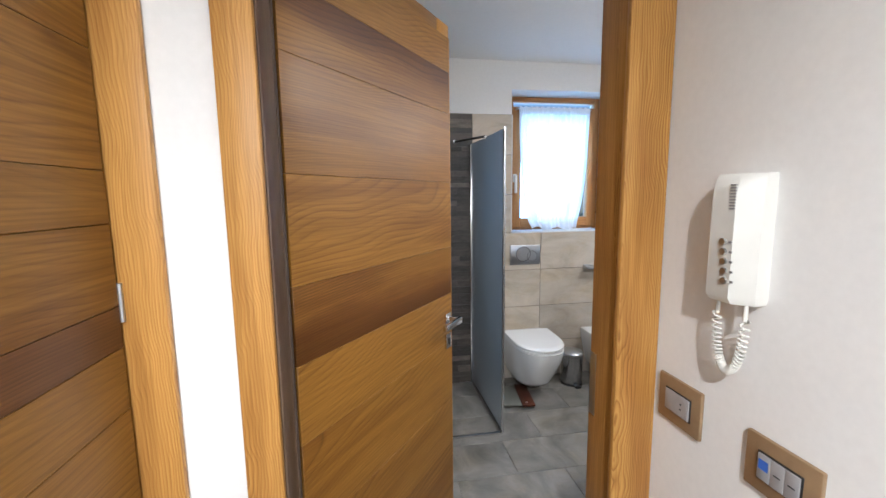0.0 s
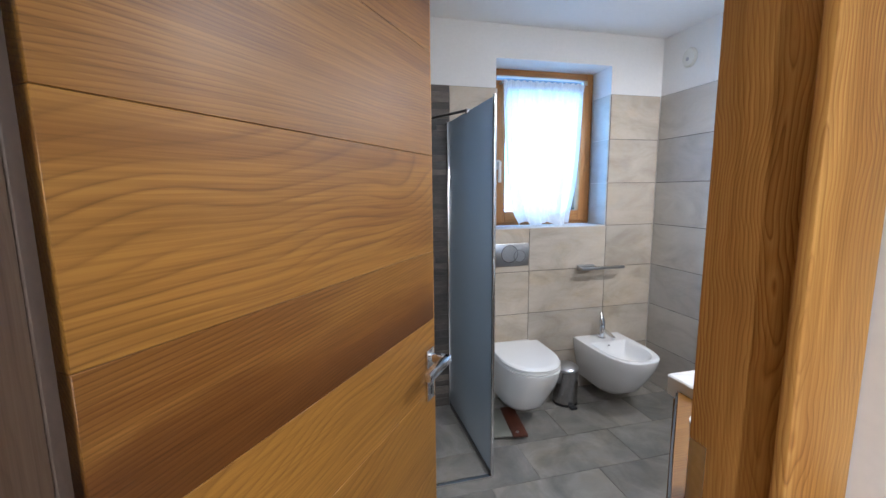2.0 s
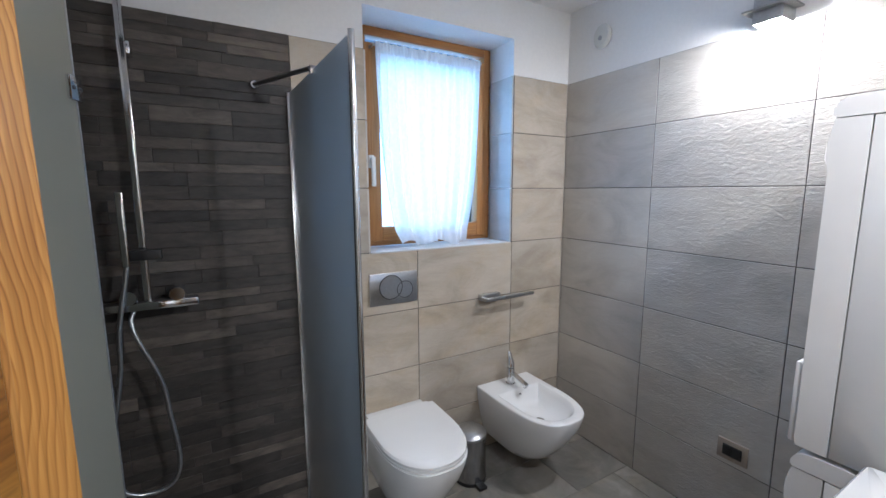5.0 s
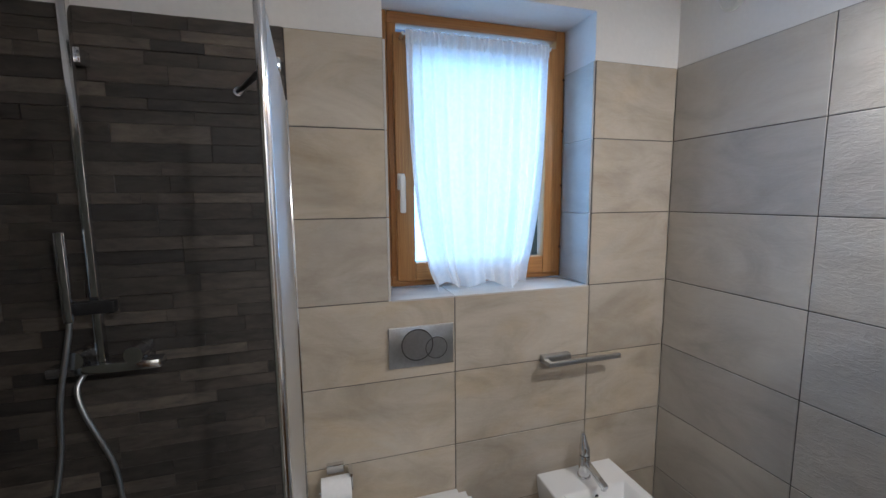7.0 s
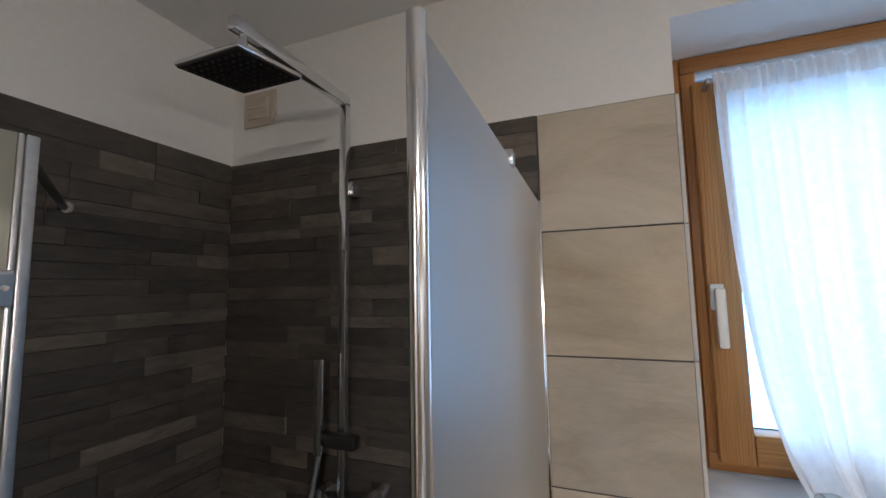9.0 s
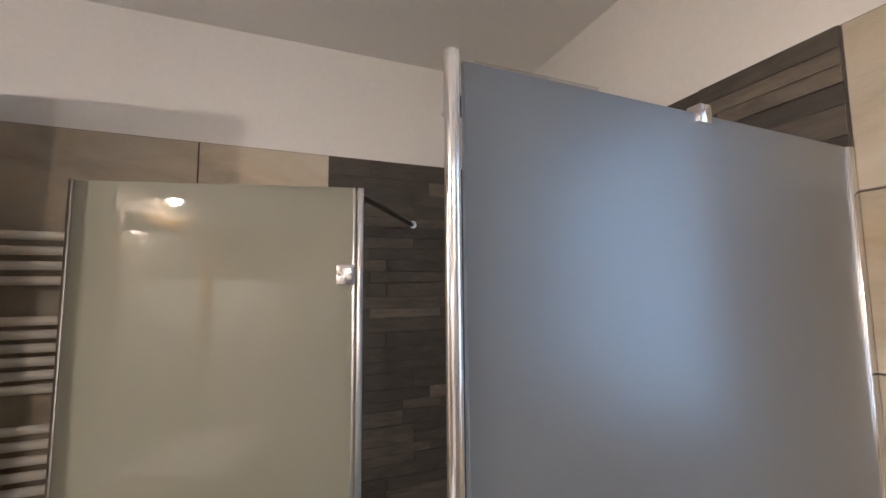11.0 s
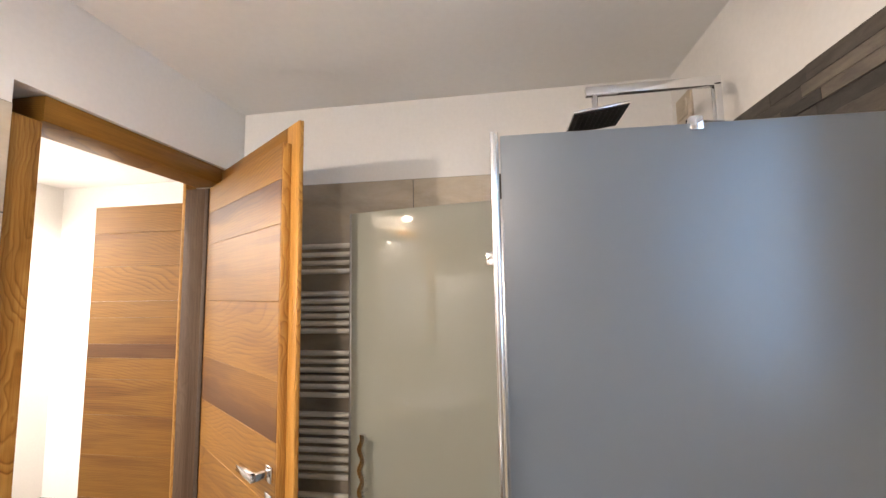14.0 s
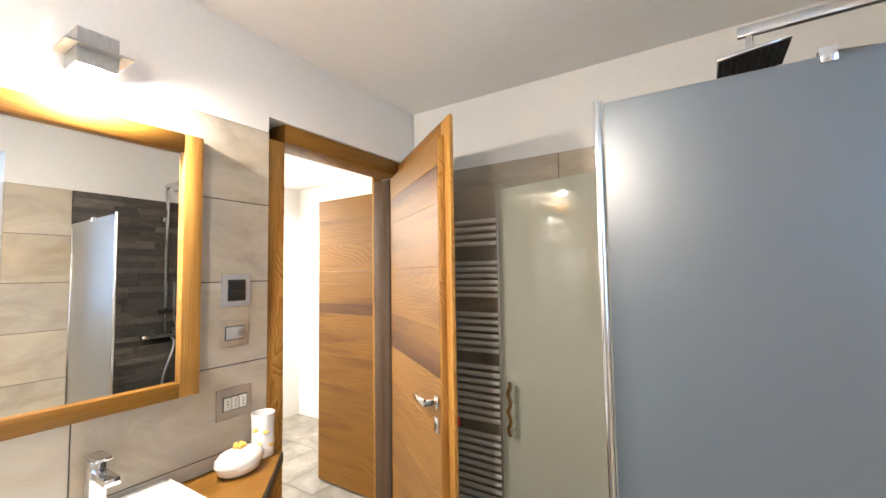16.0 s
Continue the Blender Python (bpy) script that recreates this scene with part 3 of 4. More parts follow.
gdoor = thing("shower_door", pose(0.510, 1.284, 0, 0, 0, 257.5), "greenish satin glass shower door swung open, chrome handle", "shower door")
GL = 0.565
pane_3 = part("glass", box(B(), 0.012, GL, -0.004, 0.004, 0.02, PH - 0.008, 0.001, 1), M_LACQUER, gdoor)
part("edge_seal", box(B(), GL, GL + 0.008, -0.006, 0.006, 0.02, PH - 0.008, 0.002), M_STEEL, gdoor)
part("hinge_seal", box(B(), 0.006, 0.012, -0.005, 0.005, 0.02, PH - 0.008, 0.002), M_STEEL, gdoor)
for z in (0.26, 1.675):
    h = part("hinge", box(B(), 0.006, 0.046, 0.005, 0.014, z - 0.022, z + 0.022, 0.003), M_CHROME, gdoor, "square chrome glass hinge")
    for dx in (0.014, 0.038):
        part("screw", tube(B(), (dx, 0.014, z), (dx, 0.0155, z), 0.004, 8), M_DARKMETAL, h)
bm = B()
n = 24
for i in range(n):
    z0, z1 = 0.875 + 0.21 * i / n, 0.875 + 0.21 * (i + 1) / n
    o = 0.006 * math.sin(i * math.pi / 4)
    box(bm, GL - 0.075 + o, GL - 0.057 + o, 0.03, 0.042, z0, z1 + 0.002)
for z in (0.895, 1.06):
    tube(bm, (GL - 0.066, 0.004, z), (GL - 0.066, 0.034, z), 0.006)
part("handle", bm, M_CHROME, gdoor, "wavy chrome pull handle")

for pane in (pane_1, pane_2, pane_3):
    pane.visible_shadow = False

threshold = thing("shower_threshold", pose(0, 0, 0), "thin chrome threshold strip on the tiled floor", "threshold")
part("strip", box(B(), 0.03, 1.05, 1.272, 1.292, 0.0005, 0.012, 0.003), M_CHROME, threshold)
drain = thing("shower_drain", pose(0, 0, 0), "square steel drain grate in the shower floor", "drain")
part("grate", box(B(), 0.45, 0.57, 1.60, 1.72, 0.0005, 0.004, 0.001), M_STEEL, drain)

SX = 0.512
column = thing("shower_column", pose(0, 0, 0), "square chrome shower column with large flat overhead shower", "shower")
part("riser", box(B(), SX - 0.011, SX + 0.011, 1.950, 1.972, 1.109, 2.20, 0.002), M_CHROME, column)
part("arm", box(B(), SX - 0.011, SX + 0.011, 1.572, 1.972, 2.192, 2.2215, 0.002), M_CHROME, column)
part("arm_drop", tube(B(), (SX, 1.60, 2.122), (SX, 1.60, 2.193), 0.010), M_CHROME, column)
head = part("overhead_shower", box(B(), -0.084, 0.084, -0.084, 0.084, -0.005, 0.005, 0.003), M_CHROME, column, "flat square chrome rain shower")
head.matrix_local = pose(SX, 1.60, 2.118, 7)
part("nozzle_plate", box(B(), -0.080, 0.080, -0.080, 0.080, -0.008, -0.0055), M_BLACK, head)
for i in range(9):
    bm = B()
    for j in range(9):
        tube(bm, (-0.068 + 0.017 * i, -0.068 + 0.017 * j, -0.011), (-0.068 + 0.017 * i, -0.068 + 0.017 * j, -0.0075), 0.0025, 6)
    part("nozzle_row", bm, M_DARKMETAL, head)
part("wall_bracket", box(B(), SX - 0.016, SX + 0.02, 1.973, W - 0.001, 1.935, 1.975, 0.003), M_CHROME, column)
mixer = part("mixer", box(B(), 0.385, 0.665, 1.935, 1.985, 1.078, 1.108, 0.008), M_CHROME, column, "chrome thermostatic mixer bar")
for x in (0.46, 0.60):
    part("wall_union", tube(B(), (x, 1.965, 1.105), (x, W - 0.001, 1.130), 0.022), M_CHROME, mixer)
    part("knob", tube(B(), (x, 1.925, 1.128), (x, 1.975, 1.128), 0.024, 18), M_CHROME, mixer)
part("hand_bracket", box(B(), SX - 0.05, SX + 0.055, 1.925, 1.955, 1.255, 1.290, 0.004), M_BLACK, column)
hand = part("hand_shower", box(B(), SX - 0.055, SX - 0.033, 1.905, 1.925, 1.24, 1.485, 0.003), M_CHROME, column, "slim stick hand shower")
cu = bpy.data.curves.new("hose", "CURVE")
cu.dimensions, cu.bevel_depth, cu.bevel_resolution = "3D", 0.0075, 3
sp = cu.splines.new("BEZIER")
hose_pts = ((SX - 0.044, 1.915, 1.24), (SX - 0.085, 1.90, 0.95), (SX - 0.03, 1.90, 0.42), (SX + 0.03, 1.91, 0.75), (SX - 0.05, 1.925, 1.05), (0.47, 1.95, 1.080))
sp.bezier_points.add(len(hose_pts) - 1)
for bp, p in zip(sp.bezier_points, hose_pts):
    bp.co, bp.handle_left_type, bp.handle_right_type = p, "AUTO", "AUTO"
tmp = bpy.data.objects.new("hose_curve", cu)
hose_mesh = bpy.data.meshes.new_from_object(tmp)
bpy.data.objects.remove(tmp)
hose_mesh.materials.append(M_STEEL)
hose_mesh.shade_smooth()
hose = new("hose", hose_mesh)
hose.parent = column
tagged(hose, "ribbed metal shower hose")

vent = thing("ceiling_fan_grille", pose(0, 0, 0), "square beige ventilation grille high on the wall", "vent")
part("frame", box(B(), 0.05, 0.185, W + 0.0, W + BACK, 2.225, 2.345, 0.002), M_BEIGE, vent)
part("grille", box(B(), 0.075, 0.16, W - 0.008, W - 0.0005, 2.25, 2.32, 0.002), M_BEIGE, vent)
for i in range(5):
    z = 2.26 + 0.0125 * i
    part("slat", box(B(), 0.08, 0.155, W - 0.012, W - 0.0085, z, z + 0.006), M_BEIGE, vent)

# ---- toilet, bidet, bin, holder ----


def d_ring(cx, back, width, depth, z, n=40, square=2.6):
    """A D outline: straight at the wall, a full curve in front."""
    straight, pts = depth * 0.42, []
    for i in range(n + 1):
        a = math.pi * i / n
        c, s = math.cos(a), math.sin(a)
        pts.append((cx + width / 2 * math.copysign(abs(c) ** (2 / square), c), back - straight - (depth - straight) * abs(s) ** (2 / square), z))
    return [(cx + width / 2, back, z), *pts, (cx - width / 2, back, z)]


WCX, BDX = 1.456, 2.152
toilet = thing("toilet", pose(0, 0, 0), "white wall-hung ceramic toilet with closed lid", "toilet")
levels = ((0.075, 0.21, 0.30), (0.085, 0.250, 0.345), (0.12, 0.280, 0.385), (0.20, 0.316, 0.437), (0.30, 0.354, 0.500), (0.36, 0.370, 0.524), (0.392, 0.374, 0.530))
part("bowl", loft(B(), [d_ring(WCX, W - 0.002, w, d, z) for z, w, d in levels]), M_CERAMIC, toilet)
part("seat", loft(B(), [d_ring(WCX, W - 0.082, w, d, z, 40, 2.25) for z, w, d in ((0.393, 0.366, 0.438), (0.396, 0.374, 0.445), (0.405, 0.374, 0.445), (0.408, 0.368, 0.440))]), M_CERAMIC, toilet)
part("lid", loft(B(), [d_ring(WCX, W - 0.082, w, d, z, 40, 2.25) for z, w, d in ((0.409, 0.366, 0.440), (0.413, 0.374, 0.448), (0.423, 0.374, 0.448), (0.431, 0.362, 0.438), (0.434, 0.330, 0.405))]), M_CERAMIC, toilet)
part("hinge_block", box(B(), WCX - 0.15, WCX + 0.15, W - 0.07, W - 0.004, 0.393, 0.415, 0.004), M_CERAMIC, toilet)

bidet = thing("bidet", pose(0, 0, 0), "white wall-hung ceramic bidet with chrome tap", "bidet")
rings = [d_ring(BDX, W - 0.002, w, d, z) for z, w, d in ((0.09, 0.21, 0.30), (0.10, 0.250, 0.350), (0.14, 0.284, 0.40), (0.22, 0.320, 0.458), (0.32, 0.358, 0.520), (0.380, 0.372, 0.538), (0.389, 0.370, 0.537), (0.393, 0.362, 0.532))]


inner = [d_ring(BDX, W - bk, w, d, z, 40, 2.3) for z, w, d, bk in ((0.393, 0.300, 0.360, 0.138), (0.389, 0.286, 0.346, 0.145), (0.370, 0.268, 0.325, 0.154), (0.33, 0.225, 0.275, 0.178), (0.296, 0.15, 0.18, 0.225), (0.286, 0.06, 0.07, 0.28))]
loft(bm := B(), rings + inner)
part("bowl", bm, M_CERAMIC, bidet)
tap = part("tap", loft(B(), [[(BDX + r * math.cos(2 * math.pi * i / 24), W - 0.070 + r * math.sin(2 * math.pi * i / 24), z) for i in range(24)] for r, z in ((0.027, 0.3932), (0.027, 0.399), (0.0225, 0.402), (0.0225, 0.486), (0.0205, 0.489))]), M_CHROME, bidet, "chrome mixer tap")
spout = part("spout", box(B(), -0.014, 0.014, -0.125, 0.0, -0.010, 0.010, 0.005), M_CHROME, tap)
spout.matrix_local = pose(BDX, W - 0.085, 0.462, 14)
part("aerator", tube(B(), (BDX, W - 0.196, 0.418), (BDX, W - 0.193, 0.432), 0.010, 14), M_STEEL, tap)
part("lever", loft(B(), [[(BDX + r * math.cos(2 * math.pi * i / 24), W - 0.070 + d + r * math.sin(2 * math.pi * i / 24), z) for i in range(24)] for r, z, d in ((0.020, 0.4915, 0), (0.022, 0.494, 0), (0.022, 0.522, 0.002), (0.016, 0.538, 0.006), (0.010, 0.572, 0.014), (0.007, 0.580, 0.016))]), M_CHROME, tap)
part("overflow_hole", tube(B(), (BDX, W - 0.1555, 0.357), (BDX, W - 0.146, 0.361), 0.012, 14), M_BLACK, bidet)
part("plug", tube(B(), (BDX, W - 0.315, 0.2855), (BDX, W - 0.315, 0.292), 0.024, 20), M_CHROME, bidet)

plate = thing("flush_plate", pose(0, 0, 0), "brushed steel dual flush plate with round buttons", "flush plate")
part("plate", box(B(), 1.346, 1.594, W - 0.012, W - 0.0005, 0.945, 1.100, 0.004), M_STEEL, plate)
for cx, r in ((1.452, 0.058), (1.525, 0.040)):
    bm = B()
    tube(bm, (cx, W - (0.0132 if r > 0.05 else 0.0142), 1.03 if r > 0.05 else 1.012), (cx, W - 0.0118, 1.03 if r > 0.05 else 1.012), r, 36)
    part("button", bm, M_STEEL, plate)
    # raised dark ring: the shade of the button's recess put in as colour
    bm = B()
    bmesh.ops.create_circle(bm, segments=40, radius=r + 0.0025)
    edge_ring = [(v.co.x, v.co.y) for v in bm.verts]
    bm.clear()
    zc = 1.03 if r > 0.05 else 1.012
    loft(bm, [[(cx + x * s, W - d, zc + y * s) for x, y in edge_ring] for s, d in ((1.0, 0.0122), (1.0, 0.0150), (0.93, 0.0150), (0.93, 0.0122))], False, False)
    part("groove", bm, M_DARKMETAL, plate)

holder = thing("towel_bar", pose(0, 0, 0), "flat brushed steel towel bar on the wall", "towel bar")
part("mount", box(B(), 1.972, 2.10, W - 0.030, W - 0.0005, 0.893, 0.925, 0.002), M_STEEL, holder)
part("bar", box(B(), 1.972, 2.312, W - 0.075, W - 0.058, 0.896, 0.914, 0.002), M_STEEL, holder)
part("return", box(B(), 1.972, 1.992, W - 0.058, W - 0.030, 0.896, 0.914, 0.001), M_STEEL, holder)

roll = thing("toilet_roll_holder", pose(0, 0, 0), "chrome holder with a white paper roll", "roll holder")
part("paper_roll", tube(B(), (1.092, W - 0.065, 0.555), (1.192, W - 0.065, 0.555), 0.048, 28), M_PAPER, roll)
part("mount", box(B(), 1.112, 1.172, W - 0.02, W - 0.0005, 0.59, 0.622, 0.002), M_CHROME, roll)
part("arm", box(B(), 1.187, 1.199, W - 0.072, W - 0.01, 0.549, 0.611, 0.002), M_CHROME, roll)
part("rod", tube(B(), (1.087, W - 0.065, 0.555), (1.195, W - 0.065, 0.555), 0.006), M_CHROME, roll)

pbin = thing("pedal_bin", pose(1.81, 1.86, 0), "small polished steel pedal bin on the floor", "bin")
part("body", tube(B(), (0, 0, 0.018), (0, 0, 0.240), 0.082, 32), M_BINSTEEL, pbin)
part("base", tube(B(), (0, 0, 0.0005), (0, 0, 0.018), 0.084, 32), M_BLACK, pbin)
part("lid", loft(B(), [[(r * math.cos(2 * math.pi * i / 32), r * math.sin(2 * math.pi * i / 32), z) for i in range(32)] for r, z in ((0.083, 0.242), (0.084, 0.256), (0.068, 0.272), (0.03, 0.279))]), M_STEEL, pbin)
part("pedal", box(B(), -0.022, 0.022, -0.125, -0.07, 0.004, 0.02, 0.004), M_BLACK, pbin)

scale_ob = thing("bathroom_scale", pose(1.268, 1.70, 0, 0, 0, -8), "glass bathroom scale with a red-brown wooden band", "scale")
part("glass_plate", box(B(), -0.15, 0.035, -0.15, 0.15, 0.018, 0.026, 0.002), M_LACQUER, scale_ob)
bm = box(B(), -0.16, 0.16, -0.045, 0.045, 0.016, 0.032, 0.004)
band = part("wood_band", bm, M_REDWOOD, scale_ob, "red-brown wooden band")
band.matrix_local = pose(0.082, 0, 0, 0, 0, 90)
for x in (-0.12, 0.09):
    for y in (-0.12, 0.12):
        part("foot", tube(B(), (x, y, 0.0005), (x, y, 0.018), 0.016), M_BLACK, scale_ob)
part("sensor", tube(B(), (0.07, -0.13, 0.032), (0.07, -0.13, 0.035), 0.010), M_CHROME, scale_ob)

# ---- radiator ----
radiator = thing("towel_radiator", pose(0, 0, 0), "cream-white ladder towel radiator on the tiled wall", "radiator")
for y in (0.245, 0.665):
    part("collector", box(B(), 0.030, 0.062, y - 0.016, y + 0.016, 0.22, 1.80, 0.010), M_RADIATOR, radiator)
for z in (0.4, 1.6):
    for y in (0.245, 0.665):
        part("wall_bracket", tube(B(), (0.0005, y, z), (0.032, y, z), 0.012), M_RADIATOR, radiator)
tube_z = [1.786 - 0.0385 * i for i in range(4)] + [1.570 - 0.0335 * i for i in range(6)] + [1.305 - 0.0365 * i for i in range(6)] + [1.040 - 0.0375 * i for i in range(8)] + [0.70 - 0.0375 * i for i in range(12)]
rung = finish("rung", tube(B(), (0.074, 0.205, 0), (0.074, 0.715, 0), 0.0115, 12), M_RADIATOR)
for z in tube_z:
    ob = new("rung", rung)
    ob.parent, ob.location = radiator, (0, 0, z)

# ---- vanity ----
VX0, VX1, VY, VZ = 1.313, 1.922, 0.478, 0.888
cabinet = thing("vanity_cabinet", pose(0, 0, 0), "brown wooden vanity cabinet with two doors", "cabinet")
part("body", box(B(), VX0 + 0.012, VX1 - 0.012, 0.004, VY - 0.035, 0.06, VZ - 0.065, 0.003), M_DARKWOOD, cabinet)
part("plinth", box(B(), VX0 + 0.03, VX1 - 0.03, 0.02, VY - 0.07, 0.0005, 0.06), M_DARKWOOD, cabinet)
for x0, x1, hx in ((VX0 + 0.014, 1.638, 1.60), (1.642, VX1 - 0.014, 1.68)):
    dr = part("door", box(B(), x0, x1, VY - 0.035, VY - 0.017, 0.07, VZ - 0.075, 0.003), M_LARCH, cabinet)
    part("handle", box(B(), hx - 0.006, hx + 0.006, VY - 0.017, VY + 0.006, 0.55, 0.70, 0.003), M_STEEL, dr)

basin = thing("washbasin", pose(0, 0, 0), "white rectangular ceramic washbasin slab on the wooden vanity", "washbasin")
cx, cy = (VX0 + VX1) / 2, 0.27


def rect_ring(x0, x1, y0, y1, z, r, n=8):
    pts = []
    for px, py, a0 in ((x1 - r, y1 - r, 0), (x0 + r, y1 - r, 90), (x0 + r, y0 + r, 180), (x1 - r, y0 + r, 270)):
        for i in range(n + 1):
            a = radians(a0 + 90 * i / n)
            pts.append((px + r * math.cos(a), py + r * math.sin(a), z))
    return pts


part("slab", loft(B(), [rect_ring(VX0 + 0.002, VX1 - 0.002, 0.006, VY - 0.002, VZ - 0.062, 0.006), rect_ring(VX0, VX1, 0.004, VY, VZ - 0.058, 0.008), rect_ring(VX0, VX1, 0.004, VY, VZ - 0.004, 0.008),
                        rect_ring(VX0 + 0.004, VX1 - 0.004, 0.008, VY - 0.004, VZ, 0.008), rect_ring(VX0 + 0.10, VX1 - 0.10, 0.135, VY - 0.04, VZ, 0.05),
                        rect_ring(VX0 + 0.106, VX1 - 0.106, 0.141, VY - 0.046, VZ - 0.006, 0.05), rect_ring(VX0 + 0.13, VX1 - 0.13, 0.165, VY - 0.07, VZ - 0.038, 0.05)]), M_CERAMIC, basin)
faucet = part("faucet", box(B(), cx - 0.10 - 0.020, cx - 0.10 + 0.020, 0.03, 0.07, VZ, VZ + 0.145, 0.004), M_CHROME, basin, "square chrome basin mixer")
part("spout", box(B(), cx - 0.118, cx - 0.082, 0.07, 0.165, VZ + 0.10, VZ + 0.120, 0.004), M_CHROME, faucet)
part("lever", box(B(), cx - 0.120, cx - 0.080, 0.03, 0.105, VZ + 0.147, VZ + 0.157, 0.003), M_CHROME, faucet)
part("drain_plug", tube(B(), (cx, 0.28, VZ - 0.0385), (cx, 0.28, VZ - 0.035), 0.022, 24), M_CERAMIC, basin)
part("overflow_hole", tube(B(), (1.455, 0.36, VZ - 0.03), (1.463, 0.36, VZ - 0.03), 0.011, 14), M_BLACK, basin)

shelf = thing("corner_shelf", pose(0, 0, 0), "light larch side shelf with slanted front beside the basin", "shelf")
SZ = 0.855
outline = [(0.955, 0.004), (VX0 - 0.003, 0.004), (VX0 - 0.003, 0.43), (1.30, 0.415), (1.075, 0.195), (0.955, 0.075)]
part("board", prism(B(), outline, SZ - 0.035, SZ), M_LARCH, shelf)
part("edge_band", prism(B(), [(0.957, 0.0775), (1.075, 0.1975), (1.30, 0.4175), (1.33, 0.4325), (1.33, 0.436), (1.297, 0.422), (1.072, 0.202), (0.9535, 0.081)], SZ - 0.036, SZ - 0.002), M_BLACK, shelf)
part("bracket", box(B(), 1.05, VX0 - 0.004, 0.002, 0.022, SZ - 0.10, SZ - 0.035, 0.002), M_DARKWOOD, shelf)

mug = thing("toothbrush_mug", pose(1.020, 0.050, SZ), "white ceramic mug with painted flowers on the shelf", "mug")
prof = ((0.033, 0.0005), (0.039, 0.006), (0.041, 0.05), (0.039, 0.10), (0.042, 0.148), (0.043, 0.158), (0.039, 0.158), (0.036, 0.10), (0.033, 0.012))
part("body", loft(B(), [[(r * math.cos(2 * math.pi * i / 28), r * math.sin(2 * math.pi * i / 28), z) for i in range(28)] for r, z in prof]), M_CERAMIC, mug)
for a, z in ((40, 0.06), (70, 0.10), (20, 0.11), (100, 0.05)):
    p = Vector((0.0405 * math.cos(radians(a)), 0.0405 * math.sin(radians(a)), z))
    part("flower", tube(B(), p * 0.97, p * 1.03 - Vector((0, 0, z * 0.03)), 0.010, 10), M_YELLOW, mug, "painted yellow flower")
dish = thing("soap_dish", pose(1.14, 0.10, SZ), "white ceramic lidded dish with yellow flower knob", "dish")
part("base", loft(B(), [[(rx * math.cos(2 * math.pi * i / 32), ry * math.sin(2 * math.pi * i / 32), z) for i in range(32)] for rx, ry, z in ((0.05, 0.035, 0.0005), (0.07, 0.05, 0.012), (0.082, 0.058, 0.04), (0.08, 0.056, 0.045))]), M_CERAMIC, dish)
part("lid", loft(B(), [[(rx * math.cos(2 * math.pi * i / 32), ry * math.sin(2 * math.pi * i / 32), z) for i in range(32)] for rx, ry, z in ((0.082, 0.058, 0.046), (0.08, 0.056, 0.058), (0.06, 0.042, 0.075), (0.02, 0.014, 0.084))]), M_CERAMIC, dish)
bm = B()
for i in range(5):
    bmesh.ops.create_icosphere(bm, subdivisions=2, radius=0.010, matrix=Matrix.Translation((0.013 * math.cos(i * 1.2566), 0.013 * math.sin(i * 1.2566), 0.090)))
part("flower_knob", bm, M_YELLOW, dish, "yellow flower knob")

mirror = thing("mirror", pose(0, 0, 0), "wall mirror in a broad light larch frame", "mirror")
MX0, MX1, MZ0, MZ1, MW = 1.242, 1.940, 1.134, 1.995, 0.062
part("glass", box(B(), MX0 + 0.05, MX1 - 0.05, 0.006, 0.016, MZ0 + 0.04, MZ1 - 0.05), M_MIRROR, mirror)
for a, b in ((MX0, MX0 + MW), (MX1 - MW, MX1)):
    part("frame_stile", box(B(), a, b, 0.001, 0.034, MZ0, MZ1, 0.004), M_LARCH_Z, mirror)
for a, b in ((MZ0, MZ0 + 0.05), (MZ1 - MW, MZ1)):
    part("frame_rail", box(B(), MX0 + MW, MX1 - MW, 0.001, 0.034, a, b, 0.004), M_LARCH, mirror)


def wall_lamp(m, label):
    """A steel cube, open below, with a square glass collar and a halogen bulb. Wall at y = 0."""
    lamp_ob = thing("wall_lamp", m, label, "wall lamp", "halogen wall lamps")
    part("back_plate", box(B(), -0.045, 0.045, 0.0005, 0.014, -0.03, 0.07, 0.003), M_STEEL, lamp_ob)
    bm = B()
    for b in ((-0.047, -0.042, 0.0145, 0.106, -0.037, 0.056), (0.042, 0.047, 0.0145, 0.106, -0.037, 0.056), (-0.042, 0.042, 0.101, 0.106, -0.037, 0.056), (-0.047, 0.047, 0.0145, 0.106, 0.056, 0.062)):
        box(bm, *b, 0.001, 1)
    part("housing", bm, M_STEEL, lamp_ob, "open-bottomed brushed steel cube")
    part("bulb", tube(B(), (0, 0.060, -0.010), (0, 0.060, -0.001), 0.030, 20), M_LIT, lamp_ob, "glowing halogen bulb")
    for x0, x1, y0, y1 in ((-0.075, -0.0475, 0.018, 0.130), (0.0475, 0.075, 0.018, 0.130), (-0.047, 0.047, 0.1065, 0.130)):
        part("glass_plate", box(B(), x0, x1, y0, y1, 0.006, 0.012, 0.001, 1), M_FROSTLAMP, lamp_ob, "frosted square glass collar")
    return lamp_ob


wall_lamp(pose(1.56, 0.0, 2.125), "square steel lamp with glass collar over the mirror, lit")
wall_lamp(pose(XR, 1.00, 2.120, 0, 0, 90), "square steel lamp with glass collar on the tiled wall, lit")

# ---- stacked machines ----


